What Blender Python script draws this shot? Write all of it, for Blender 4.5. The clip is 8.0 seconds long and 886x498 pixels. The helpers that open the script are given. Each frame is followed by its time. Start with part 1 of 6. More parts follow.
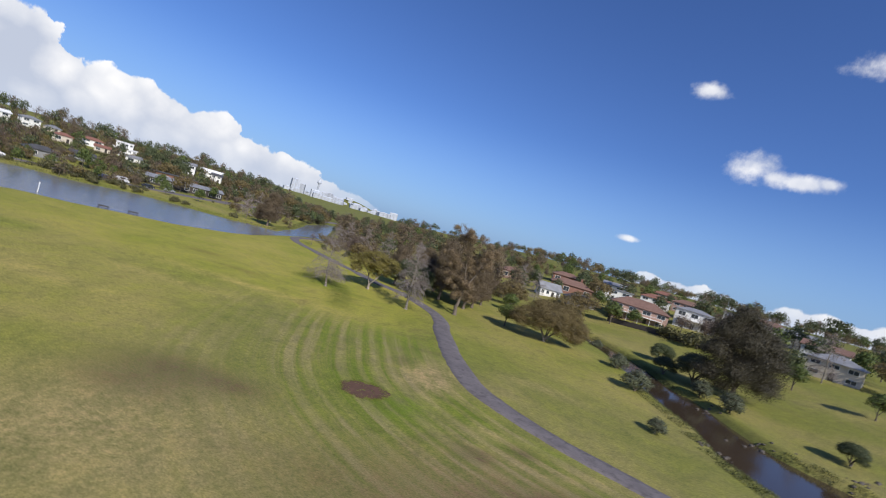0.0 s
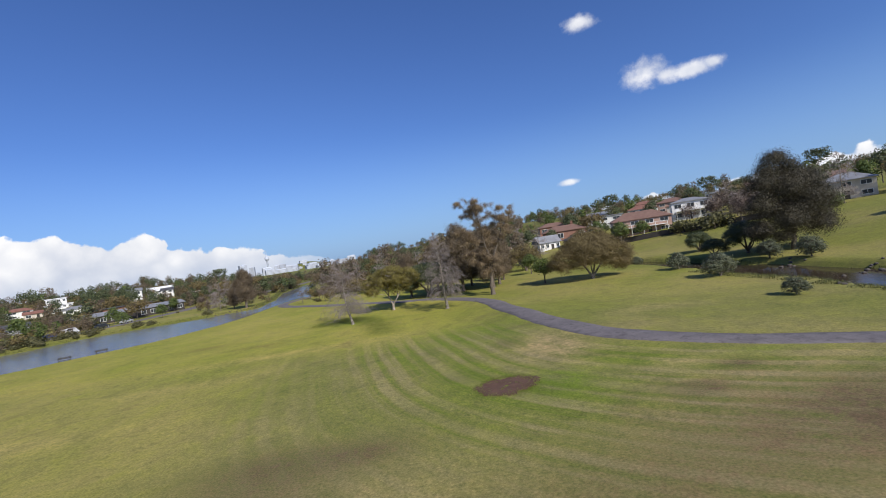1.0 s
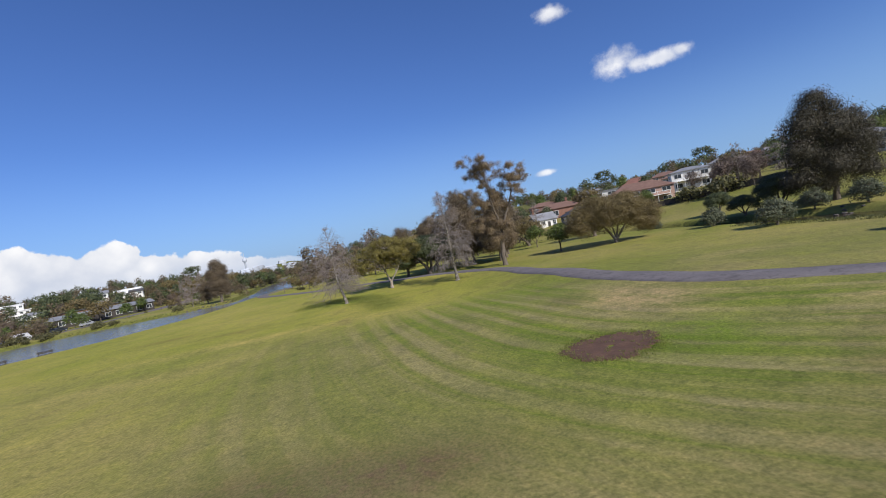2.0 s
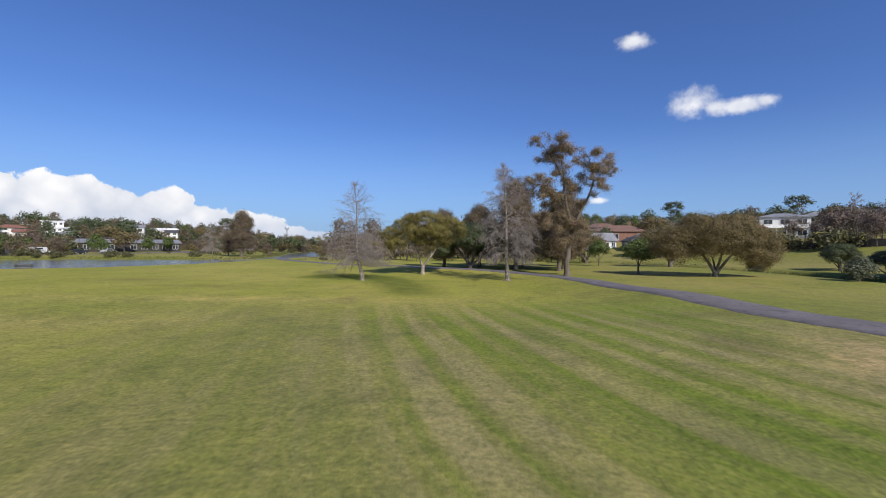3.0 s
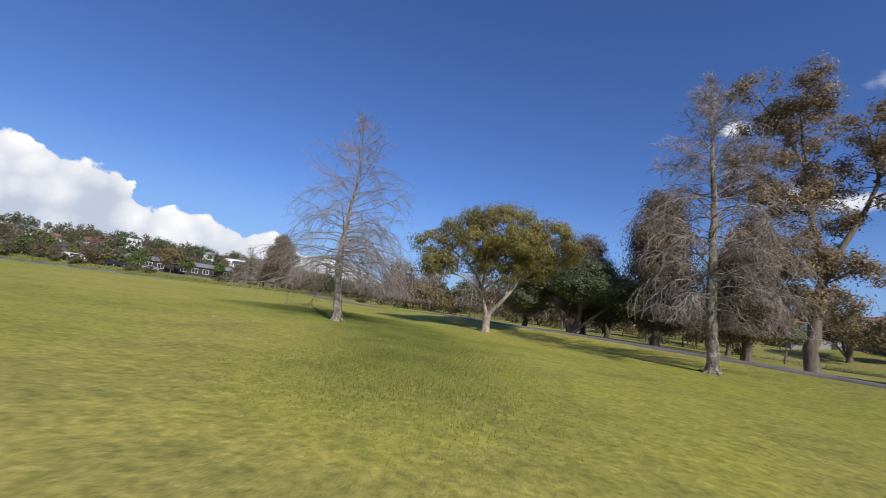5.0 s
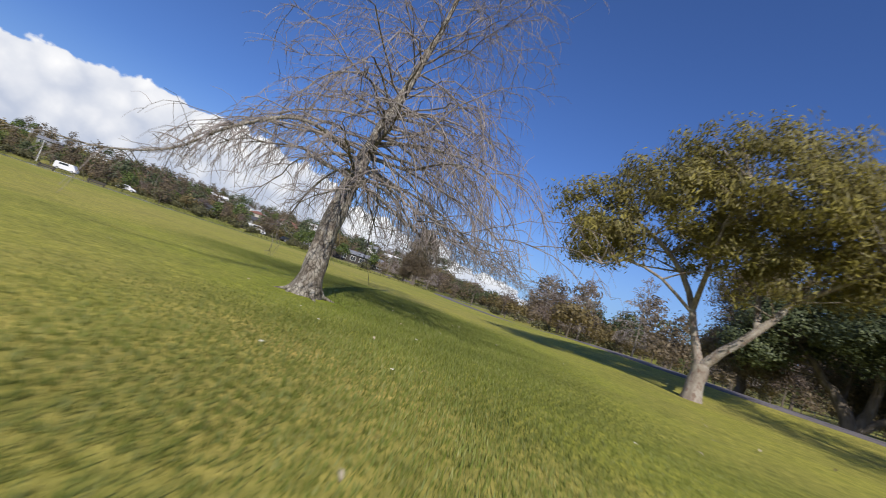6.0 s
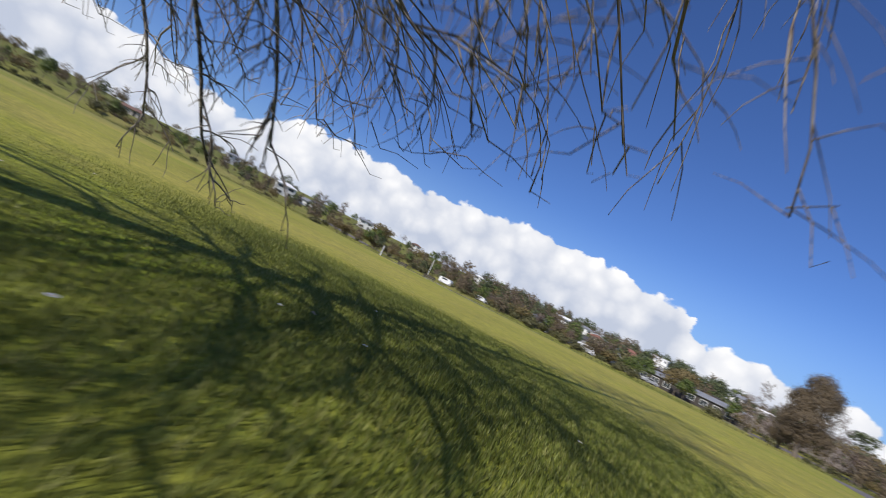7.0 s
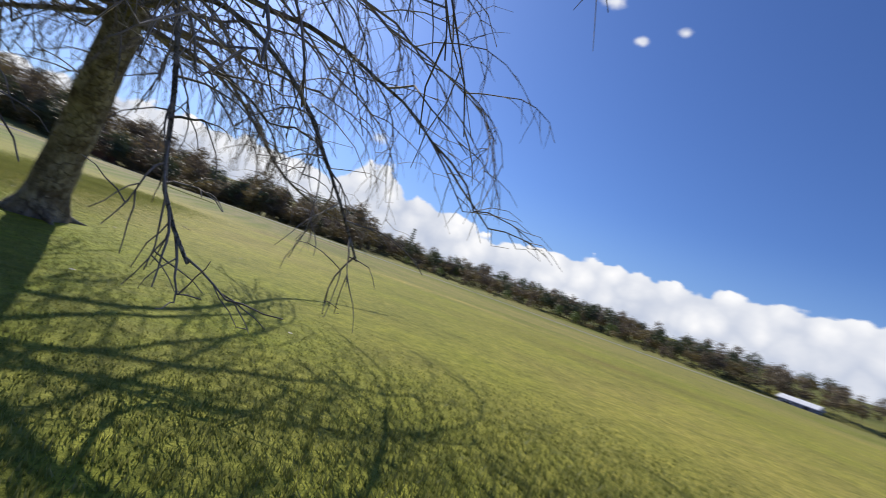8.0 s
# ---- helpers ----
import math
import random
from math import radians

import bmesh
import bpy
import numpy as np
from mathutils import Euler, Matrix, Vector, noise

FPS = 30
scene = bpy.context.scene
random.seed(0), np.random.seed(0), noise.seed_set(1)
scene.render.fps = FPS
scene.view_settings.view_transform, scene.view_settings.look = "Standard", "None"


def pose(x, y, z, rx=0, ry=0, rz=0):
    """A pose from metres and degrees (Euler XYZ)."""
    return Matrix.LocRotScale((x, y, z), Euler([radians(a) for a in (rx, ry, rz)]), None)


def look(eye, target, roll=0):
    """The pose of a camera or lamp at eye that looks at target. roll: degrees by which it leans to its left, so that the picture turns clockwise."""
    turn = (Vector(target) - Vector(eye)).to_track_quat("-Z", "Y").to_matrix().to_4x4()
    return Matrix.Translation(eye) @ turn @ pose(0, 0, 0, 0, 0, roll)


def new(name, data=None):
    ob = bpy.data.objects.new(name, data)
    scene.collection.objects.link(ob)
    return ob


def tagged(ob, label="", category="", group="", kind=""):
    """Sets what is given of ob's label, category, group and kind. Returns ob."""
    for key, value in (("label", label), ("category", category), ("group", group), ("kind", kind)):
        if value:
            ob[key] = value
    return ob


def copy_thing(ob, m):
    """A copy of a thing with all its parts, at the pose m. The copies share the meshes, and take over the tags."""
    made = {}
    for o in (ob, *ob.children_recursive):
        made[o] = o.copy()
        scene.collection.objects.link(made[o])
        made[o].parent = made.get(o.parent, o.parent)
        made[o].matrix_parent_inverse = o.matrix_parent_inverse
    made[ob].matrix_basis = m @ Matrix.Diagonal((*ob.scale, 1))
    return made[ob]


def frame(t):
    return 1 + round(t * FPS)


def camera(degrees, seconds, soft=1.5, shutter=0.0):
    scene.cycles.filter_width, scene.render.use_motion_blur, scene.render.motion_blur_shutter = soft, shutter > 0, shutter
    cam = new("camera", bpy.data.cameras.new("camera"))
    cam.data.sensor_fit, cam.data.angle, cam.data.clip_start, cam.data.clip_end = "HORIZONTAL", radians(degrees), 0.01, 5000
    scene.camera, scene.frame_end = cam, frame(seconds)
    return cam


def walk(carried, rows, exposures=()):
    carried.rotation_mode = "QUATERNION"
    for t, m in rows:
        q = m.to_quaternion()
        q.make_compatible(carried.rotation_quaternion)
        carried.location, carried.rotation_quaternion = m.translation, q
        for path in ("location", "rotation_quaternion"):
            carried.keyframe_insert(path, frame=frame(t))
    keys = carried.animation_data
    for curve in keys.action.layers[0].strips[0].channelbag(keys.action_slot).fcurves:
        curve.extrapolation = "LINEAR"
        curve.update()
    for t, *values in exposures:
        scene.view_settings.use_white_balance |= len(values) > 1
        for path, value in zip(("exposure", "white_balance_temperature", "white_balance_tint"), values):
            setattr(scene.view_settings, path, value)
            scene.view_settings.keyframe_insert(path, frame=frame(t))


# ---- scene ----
cam = camera(90.55, 8.0, soft=0.95, shutter=0.12)
PATH = [
    (0, (12.707, -30.965, 14.445), (12.307, -20.979, 14.088), 16.28),
    (0.2, (10.603, -28.677, 13.213), (9.921, -18.704, 12.942), 8.33),
    (0.3, (9.657, -27.731, 12.657), (9.098, -17.749, 12.438), 4.96),
    (0.5, (8.010, -26.308, 11.682), (7.860, -16.311, 11.519), -0.87),
    (0.7, (6.240, -25.061, 10.887), (6.522, -15.066, 10.753), -7.27),
    (1, (4.454, -22.831, 9.380), (4.851, -12.839, 9.336), -8.65),
    (1.2, (3.449, -21.196, 8.447), (3.866, -11.204, 8.416), -7.28),
    (2.3, (0.150, -8.990, 4.791), (1.039, 0.966, 4.496), -11.76),
    (2.5, (-0.100, -6.503, 4.095), (0.559, 3.474, 3.967), -8.80),
    (3, (0.000, 0.000, 3.570), (-0.000, 10.000, 3.474), 0.54),
    (3.5, (-0.426, 6.615, 2.981), (-0.205, 16.609, 3.249), -3.09),
    (4, (-0.661, 13.329, 2.293), (-0.576, 23.316, 2.801), -2.50),
    (4.2, (-0.668, 16.251, 2.240), (-0.899, 26.210, 3.120), 0.17),
    (5.3, (-0.988, 29.627, 0.840), (-3.526, 39.216, 2.101), 10.35),
    (5.5, (-1.331, 32.293, 0.770), (-4.517, 41.698, 1.956), 12.38),
    (5.7, (-1.831, 34.578, 0.738), (-5.606, 43.779, 1.785), 14.12),
    (6, (-2.847, 38.204, 0.715), (-7.931, 46.767, 1.625), 18.18),
    (6.2, (-3.413, 40.148, 0.709), (-9.508, 48.024, 1.618), 19.59),
    (6.3, (-3.622, 40.886, 0.751), (-10.264, 48.308, 1.649), 23.20),
    (6.5, (-3.972, 42.637, 0.779), (-11.700, 48.939, 1.523), 25.59),
    (6.6, (-4.360, 43.250, 0.738), (-12.631, 48.829, 1.420), 26.03),
    (6.7, (-4.850, 44.100, 0.604), (-13.535, 49.014, 1.250), 25.68),
    (6.9, (-5.950, 46.200, 0.559), (-15.413, 49.366, 1.208), 27.51),
    (7, (-6.500, 47.000, 0.559), (-16.223, 49.245, 1.206), 26.07),
    (7.2, (-7.750, 47.750, 0.619), (-17.715, 47.402, 1.380), 24.60),
    (7.5, (-9.500, 48.400, 0.714), (-18.167, 43.496, 1.628), 23.04),
    (7.7, (-10.500, 48.450, 0.762), (-16.703, 40.652, 1.611), 24.44),
    (7.8, (-10.850, 48.420, 0.785), (-15.453, 39.577, 1.572), 23.79),
    (7.9, (-11.200, 48.330, 0.797), (-14.032, 38.770, 1.560), 21.32),
    (8, (-11.500, 48.200, 0.809), (-12.543, 38.272, 1.405), 19.52),
]
walk(cam, [(t, look(eye, target, roll)) for t, eye, target, roll in PATH], [(0, 0.0), (7.0, 0.0), (7.5, -0.02), (8.0, 0.0)])

# ---------------------------------------------------------------- world and sun
SUN_AZ, SUN_EL = 148.0, 37.0   # degrees clockwise from +y, and above the horizon
rng = np.random.default_rng(7)


def link(nt, a, b):
    nt.links.new(a, b)


def node(nt, kind, props=None, **inputs):
    n = nt.nodes.new(kind)
    p = props or {}
    if "operation" in p:
        n.operation = p["operation"]
    if "use_clamp" in p:
        n.use_clamp = p["use_clamp"]
    if "data_type" in p:
        n.data_type, n.blend_type = p["data_type"], p["blend_type"]
    if "feature" in p:
        n.feature = p["feature"]
    if "interpolation_type" in p:
        n.interpolation_type = p["interpolation_type"]
    if "attribute_name" in p:
        n.attribute_name = p["attribute_name"]
    for k, v in inputs.items():
        s = n.inputs[int(k[1:])] if k[0] == "i" and k[1:].isdigit() else n.inputs[k]
        if isinstance(v, bpy.types.NodeSocket):
            link(nt, v, s)
        else:
            s.default_value = v
    return n


def math_node(nt, op, a, b=0.0, c=0.0, clamp=False):
    return node(nt, "ShaderNodeMath", {"operation": op, "use_clamp": clamp}, i0=a, i1=b, i2=c).outputs[0]


def ramp(nt, fac, stops, mode="LINEAR"):
    n = node(nt, "ShaderNodeValToRGB", None, i0=fac)
    n.color_ramp.interpolation = mode
    el = n.color_ramp.elements
    while len(el) < len(stops):
        el.new(1.0)
    for e, (p, c) in zip(el, stops):
        e.position = p
        e.color = (c, c, c, 1) if isinstance(c, (int, float)) else (*c, 1)
    return n.outputs[0]


def mix(nt, fac, a, b, blend="MIX"):
    n = node(nt, "ShaderNodeMix", {"data_type": "RGBA", "blend_type": blend})
    for s, v in ((n.inputs[0], fac), (n.inputs[6], a), (n.inputs[7], b)):
        if isinstance(v, bpy.types.NodeSocket):
            link(nt, v, s)
        else:
            s.default_value = v if isinstance(v, (int, float)) else (*v, 1)
    return n.outputs[2]


def noise_tex(nt, vec, scale, detail=3.0, rough=0.55, distort=0.0):
    n = node(nt, "ShaderNodeTexNoise", None, Scale=scale, Detail=detail, Roughness=rough, Distortion=distort)
    if vec is not None:
        link(nt, vec, n.inputs["Vector"])
    return n.outputs[0]


def swing(bearing):
    """Spreads the bearings of what stands west and south of the field."""
    return bearing if bearing < 60 else float(np.interp(bearing, [60, 75, 82.5, 89, 98.3, 111, 119.5, 127, 135, 186, 230], [60, 77, 92, 100, 119, 141, 153, 165, 176, 232, 290]))


def build_world():
    w = bpy.data.worlds.new("sky")
    scene.world = w
    w.use_nodes = True
    nt = w.node_tree
    nt.nodes.clear()
    sky = nt.nodes.new("ShaderNodeTexSky")
    sky.sky_type, sky.sun_disc = "NISHITA", False
    sky.sun_elevation, sky.sun_rotation = radians(SUN_EL), radians(SUN_AZ)
    sky.air_density, sky.dust_density, sky.ozone_density = 1.0, 0.9, 3.5
    way = node(nt, "ShaderNodeTexCoord").outputs["Generated"]
    xyz = node(nt, "ShaderNodeSeparateXYZ", None, i0=way).outputs
    az = math_node(nt, "DEGREES", math_node(nt, "ARCTAN2", math_node(nt, "MULTIPLY", xyz[0], -1.0), xyz[1]))
    az = math_node(nt, "WRAP", az, 230.0, -130.0)
    el = math_node(nt, "DEGREES", math_node(nt, "ARCSINE", xyz[2]))
    big = noise_tex(nt, way, 9.0, 6.0, 0.6)
    fine = noise_tex(nt, way, 34.0, 6.0, 0.62)
    puff = node(nt, "ShaderNodeTexVoronoi", {"feature": "SMOOTH_F1"}, Scale=22.0, Smoothness=0.35)
    link(nt, node(nt, "ShaderNodeVectorMath", {"operation": "ADD"}, i0=way,
                  i1=node(nt, "ShaderNodeVectorMath", {"operation": "SCALE"}, i0=node(nt, "ShaderNodeTexNoise", None, i0=way, Scale=20.0, Detail=4.0).outputs[1], Scale=0.05).outputs[0]).outputs[0], puff.inputs["Vector"])
    lump = math_node(nt, "SUBTRACT", 0.5, puff.outputs[0])
    # height of the cumulus bank above the horizon, by bearing (left of +y), in degrees
    TOPS = [(-60, 4.2), (-45, 3.4), (-38, 2.9), (-33, 1.6), (-29, 2.7), (-22, 2.2), (-18, 0.0), (10, 0.0), (16, 2.0), (21, 3.6), (28.4, 4.5), (31, 6.5), (35, 5.6), (39, 6.9),
            (45.4, 6.2), (46.6, 9.6), (55, 10.4), (66, 11.6), (73, 11.0), (78, 10.4), (84, 10.3), (90, 10.5), (98, 10.4), (102, 9.2), (105.8, 6.9), (108.6, 8.2), (117, 9.3), (124, 10.0), (131, 9.3), (139, 9.2),
            (145, 8.5), (155, 8.6), (170, 6.6), (171.5, 8.4), (181, 9.2), (184.5, 11.4), (187.5, 10.6), (190, 7.6), (199, 8.0), (214, 7.0), (230, 4.5)]
    wob = math_node(nt, "MULTIPLY_ADD", fine, 2.2, -1.1)
    azw = math_node(nt, "ADD", az, wob)
    share = math_node(nt, "DIVIDE", math_node(nt, "ADD", azw, 130.0), 360.0)
    heights = [ramp(nt, share, [((a + 130) / 360, h / 20) for a, h in side]) for side in ([q for q in TOPS if q[0] < 60], [q for q in TOPS if q[0] > 50])]
    top = math_node(nt, "MULTIPLY", mix(nt, math_node(nt, "GREATER_THAN", azw, 55.0), *heights), 20.0)
    edge = math_node(nt, "ADD", math_node(nt, "MULTIPLY_ADD", lump, 1.9, -0.3), math_node(nt, "MULTIPLY_ADD", big, 2.4, -1.2))
    edge = math_node(nt, "ADD", edge, math_node(nt, "MULTIPLY_ADD", fine, 1.4, -0.7))
    gate = math_node(nt, "DIVIDE", top, 3.0, clamp=True)
    above = math_node(nt, "SUBTRACT", math_node(nt, "MULTIPLY_ADD", edge, gate, top), el)
    bank = math_node(nt, "MULTIPLY", node(nt, "ShaderNodeMapRange", {"interpolation_type": "SMOOTHSTEP"}, i0=above, i1=-0.05, i2=0.3).outputs[0], gate)
    # single small clouds: bearing, elevation, half width, half height
    SMALL = [(-29.4, 15.8, 2.6, 1.7), (-33.6, 15.0, 3.0, 0.9), (-31.4, 15.2, 1.5, 0.9), (-36.2, 15.2, 1.1, 0.6), (-23.2, 23.1, 2.3, 0.9), (-19.3, 5.6, 1.3, 0.4), (-40.0, 26.0, 5.0, 1.2),
             (-44.5, 24.8, 3.6, 1.2), (158.3, 33.3, 1.0, 0.5), (153.5, 34.6, 0.9, 0.5), (186.5, 13.9, 1.1, 0.7), (163.5, 36.5, 1.6, 0.8)]
    small = None
    for a, e, wa, he in SMALL:
        da = math_node(nt, "DIVIDE", math_node(nt, "SUBTRACT", az, a), wa)
        de = math_node(nt, "DIVIDE", math_node(nt, "SUBTRACT", el, e), he)
        d = math_node(nt, "SQRT", math_node(nt, "ADD", math_node(nt, "MULTIPLY", da, da), math_node(nt, "MULTIPLY", de, de)))
        small = d if small is None else math_node(nt, "SMOOTH_MIN", small, d, 0.25)
    small = math_node(nt, "ADD", small, math_node(nt, "MULTIPLY_ADD", fine, 1.5, -0.75))
    small = math_node(nt, "ADD", small, math_node(nt, "MULTIPLY_ADD", big, 0.8, -0.4))
    small_mask = node(nt, "ShaderNodeMapRange", {"interpolation_type": "SMOOTHSTEP"}, i0=small, i1=1.25, i2=0.2).outputs[0]
    depth = math_node(nt, "DIVIDE", above, math_node(nt, "MULTIPLY_ADD", top, 0.8, 2.0), clamp=True)
    shade = math_node(nt, "ADD", math_node(nt, "MULTIPLY_ADD", lump, 0.85, 0.52), math_node(nt, "MULTIPLY_ADD", big, 0.9, -0.42))
    shade = math_node(nt, "SUBTRACT", shade, math_node(nt, "MULTIPLY", depth, 0.55), clamp=True)
    white = mix(nt, shade, (5.8, 6.4, 7.8), (12.0, 11.8, 11.6))
    haze_f = node(nt, "ShaderNodeMapRange", {"interpolation_type": "SMOOTHSTEP"}, i0=el, i1=4.5, i2=-0.5).outputs[0]
    white = mix(nt, math_node(nt, "MULTIPLY", haze_f, 0.55), white, (6.2, 7.0, 8.6))
    mask = math_node(nt, "MAXIMUM", bank, math_node(nt, "MULTIPLY", small_mask, 0.85), clamp=True)
    clear = mix(nt, 1.0, sky.outputs[0], (0.64, 0.855, 1.34), "MULTIPLY")
    low = node(nt, "ShaderNodeMapRange", {"interpolation_type": "SMOOTHSTEP"}, i0=el, i1=16.0, i2=0.0).outputs[0]
    clear = mix(nt, math_node(nt, "MULTIPLY", low, 0.55), clear, (3.2, 5.3, 8.8))
    both = mix(nt, mask, clear, white)
    bg = node(nt, "ShaderNodeBackground", None, i0=both, Strength=0.094)
    out = node(nt, "ShaderNodeOutputWorld")
    link(nt, bg.outputs[0], out.inputs[0])


build_world()
sun = new("sun", bpy.data.lights.new("sun", "SUN"))
sun.data.energy, sun.data.angle, sun.data.color = 5.0, radians(0.55), (1.0, 0.94, 0.84)
a = radians(SUN_AZ)
sun.matrix_world = look((math.sin(a) * 60, math.cos(a) * 60, 60 * math.tan(radians(SUN_EL))), (0, 0, 0))
scene.view_settings.exposure = 0.0

# ---------------------------------------------------------------- materials


def material(name):
    m = bpy.data.materials.new(name)
    m.use_nodes = True
    nt = m.node_tree
    return m, nt, nt.nodes["Principled BSDF"]


def bump(nt, bsdf, height, strength, dist):
    b = node(nt, "ShaderNodeBump", None, Strength=strength, Distance=dist, Height=height)
    link(nt, b.outputs[0], bsdf.inputs["Normal"])


def surface(name, c1, c2, scale, rough=0.75, relief=0.3, dist=0.01, stretch=(1, 1, 1), c3=None, spread=0.0, metallic=0.0):
    """A two-scale mottled surface: broad patches of c1 and c2, grain, and stains of c3."""
    m, nt, b = material(name)
    co = node(nt, "ShaderNodeTexCoord").outputs["Object"]
    co = node(nt, "ShaderNodeMapping", None, Vector=co, Scale=stretch).outputs[0]
    broad = noise_tex(nt, co, scale, 4.0)
    grain = noise_tex(nt, co, scale * 9, 4.0, 0.65)
    col = mix(nt, ramp(nt, broad, [(0.35, 0.0), (0.65, 1.0)]), c1, c2)
    if c3:
        col = mix(nt, ramp(nt, noise_tex(nt, co, scale * 2.3, 5.0, 0.6, 0.6), [(0.52, 0.0), (0.66, 0.85)]), col, c3)
    col = mix(nt, ramp(nt, grain, [(0.3, 0.0), (0.75, 0.35)]), col, tuple(v * 0.55 for v in c1))
    if spread:
        r = node(nt, "ShaderNodeObjectInfo").outputs["Random"]
        col = mix(nt, math_node(nt, "MULTIPLY", r, spread), col, tuple(v * 0.5 for v in c2))
    link(nt, col, b.inputs["Base Color"])
    link(nt, math_node(nt, "MULTIPLY_ADD", grain, 0.25, rough - 0.12), b.inputs["Roughness"])
    b.inputs["Metallic"].default_value = metallic
    bump(nt, b, math_node(nt, "ADD", math_node(nt, "MULTIPLY", grain, 0.6), broad), relief, dist)
    return m


def leaf_material(name, c1, c2, c3, glow=0.28):
    """Leaves, each of its own tint, that let a little light through."""
    m, nt, b = material(name)
    r = node(nt, "ShaderNodeNewGeometry").outputs["Random Per Island"]
    col = ramp(nt, r, [(0.0, c1), (0.55, c2), (1.0, c3)])
    patch = noise_tex(nt, node(nt, "ShaderNodeTexCoord").outputs["Object"], 0.7, 3.0)
    col = mix(nt, ramp(nt, patch, [(0.38, 0.0), (0.68, 0.6)]), col, tuple(v * 0.6 for v in c1))
    link(nt, col, b.inputs["Base Color"])
    b.inputs["Roughness"].default_value = 0.55
    b.inputs["Specular IOR Level"].default_value = 0.3
    tr = node(nt, "ShaderNodeBsdfTranslucent", None, i0=mix(nt, 0.5, col, c3))
    mx = node(nt, "ShaderNodeMixShader", None, i0=glow, i1=b.outputs[0], i2=tr.outputs[0])
    link(nt, mx.outputs[0], nt.nodes["Material Output"].inputs[0])
    return m


def ground_material():
    m, nt, b = material("park_grass")
    co = node(nt, "ShaderNodeTexCoord").outputs["Object"]
    attr = {k: node(nt, "ShaderNodeAttribute", {"attribute_name": k}).outputs["Fac"] for k in ("lane", "reach", "rank", "mown", "soil", "smudge", "lush", "fresh")}
    lane, rank, mown = attr["lane"], attr["rank"], attr["mown"]
    broad = noise_tex(nt, co, 0.055, 4.0, 0.55, 0.4)
    mid = noise_tex(nt, co, 0.45, 5.0, 0.6, 0.3)
    clump = noise_tex(nt, co, 2.6, 5.0, 0.62, 0.4)
    tuft = noise_tex(nt, co, 9.0, 4.0, 0.65)
    blade = noise_tex(nt, co, 60.0, 3.0, 0.7)
    green, olive, tan, brown = (0.160, 0.166, 0.040), (0.222, 0.196, 0.070), (0.30, 0.245, 0.12), (0.12, 0.09, 0.05)
    col = mix(nt, ramp(nt, broad, [(0.38, 0.0), (0.62, 1.0)]), green, olive)
    col = mix(nt, ramp(nt, mid, [(0.45, 0.0), (0.75, 0.55)]), col, (0.135, 0.16, 0.030))
    # bands that the mower left, along the path: irregular streaks, long in the way of mowing
    warp = math_node(nt, "MULTIPLY_ADD", mid, 0.4, lane)
    streak = node(nt, "ShaderNodeCombineXYZ", None, i0=math_node(nt, "MULTIPLY", warp, 1.15), i1=math_node(nt, "MULTIPLY", attr["reach"], 0.035), i2=0.0).outputs[0]
    fine = node(nt, "ShaderNodeCombineXYZ", None, i0=math_node(nt, "MULTIPLY", warp, 3.6), i1=math_node(nt, "MULTIPLY", attr["reach"], 0.09), i2=3.0).outputs[0]
    s1, s2 = noise_tex(nt, streak, 1.0, 3.0, 0.5), noise_tex(nt, fine, 1.0, 3.0, 0.6)
    wave = math_node(nt, "SINE", math_node(nt, "MULTIPLY", warp, 3.9))
    band = math_node(nt, "ADD", math_node(nt, "MULTIPLY_ADD", wave, 0.085, s1), math_node(nt, "MULTIPLY_ADD", s2, 0.4, -0.2))
    gap = ramp(nt, noise_tex(nt, co, 0.16, 4.0, 0.6, 0.5), [(0.36, 0.25), (0.62, 1.0)])
    dry = math_node(nt, "MULTIPLY", math_node(nt, "MULTIPLY", ramp(nt, band, [(0.50, 0.0), (0.66, 1.0)]), mown), gap)
    col = mix(nt, math_node(nt, "MULTIPLY", dry, 0.7), col, tan)
    green_band = math_node(nt, "MULTIPLY", ramp(nt, band, [(0.34, 0.75), (0.5, 0.0)]), mown)
    col = mix(nt, green_band, col, (0.115, 0.155, 0.016))
    bare = ramp(nt, noise_tex(nt, co, 0.11, 6.0, 0.62, 1.2), [(0.60, 0.0), (0.72, 1.0)])
    col = mix(nt, math_node(nt, "MULTIPLY", bare, math_node(nt, "MULTIPLY_ADD", tuft, 0.6, 0.1)), col, brown)
    patchy = ramp(nt, math_node(nt, "MULTIPLY_ADD", clump, 0.5, math_node(nt, "MULTIPLY", mid, 0.6)), [(0.38, 0.15), (0.68, 1.0)])
    col = mix(nt, math_node(nt, "MULTIPLY", attr["soil"], patchy), col, (0.34, 0.25, 0.13))
    col = mix(nt, math_node(nt, "MULTIPLY", attr["lush"], patchy), col, (0.10, 0.155, 0.014))
    col = mix(nt, math_node(nt, "MULTIPLY", math_node(nt, "MULTIPLY", attr["smudge"], patchy), 1.25, clamp=True), col, (0.105, 0.078, 0.042))
    col = mix(nt, math_node(nt, "MULTIPLY", rank, math_node(nt, "MULTIPLY_ADD", tuft, 0.7, 0.35)), col, (0.085, 0.10, 0.026))
    # tufts, clumps and single blades, lighter and darker than the turf round them
    col = mix(nt, 1.0, col, ramp(nt, mid, [(0.30, (0.80, 0.82, 0.85)), (0.5, (1.0, 1.0, 1.0)), (0.70, (1.22, 1.16, 1.12))]), "MULTIPLY")
    col = mix(nt, 1.0, col, ramp(nt, clump, [(0.30, (0.78, 0.80, 0.80)), (0.48, (1.0, 1.0, 1.0)), (0.70, (1.25, 1.18, 1.2))]), "MULTIPLY")
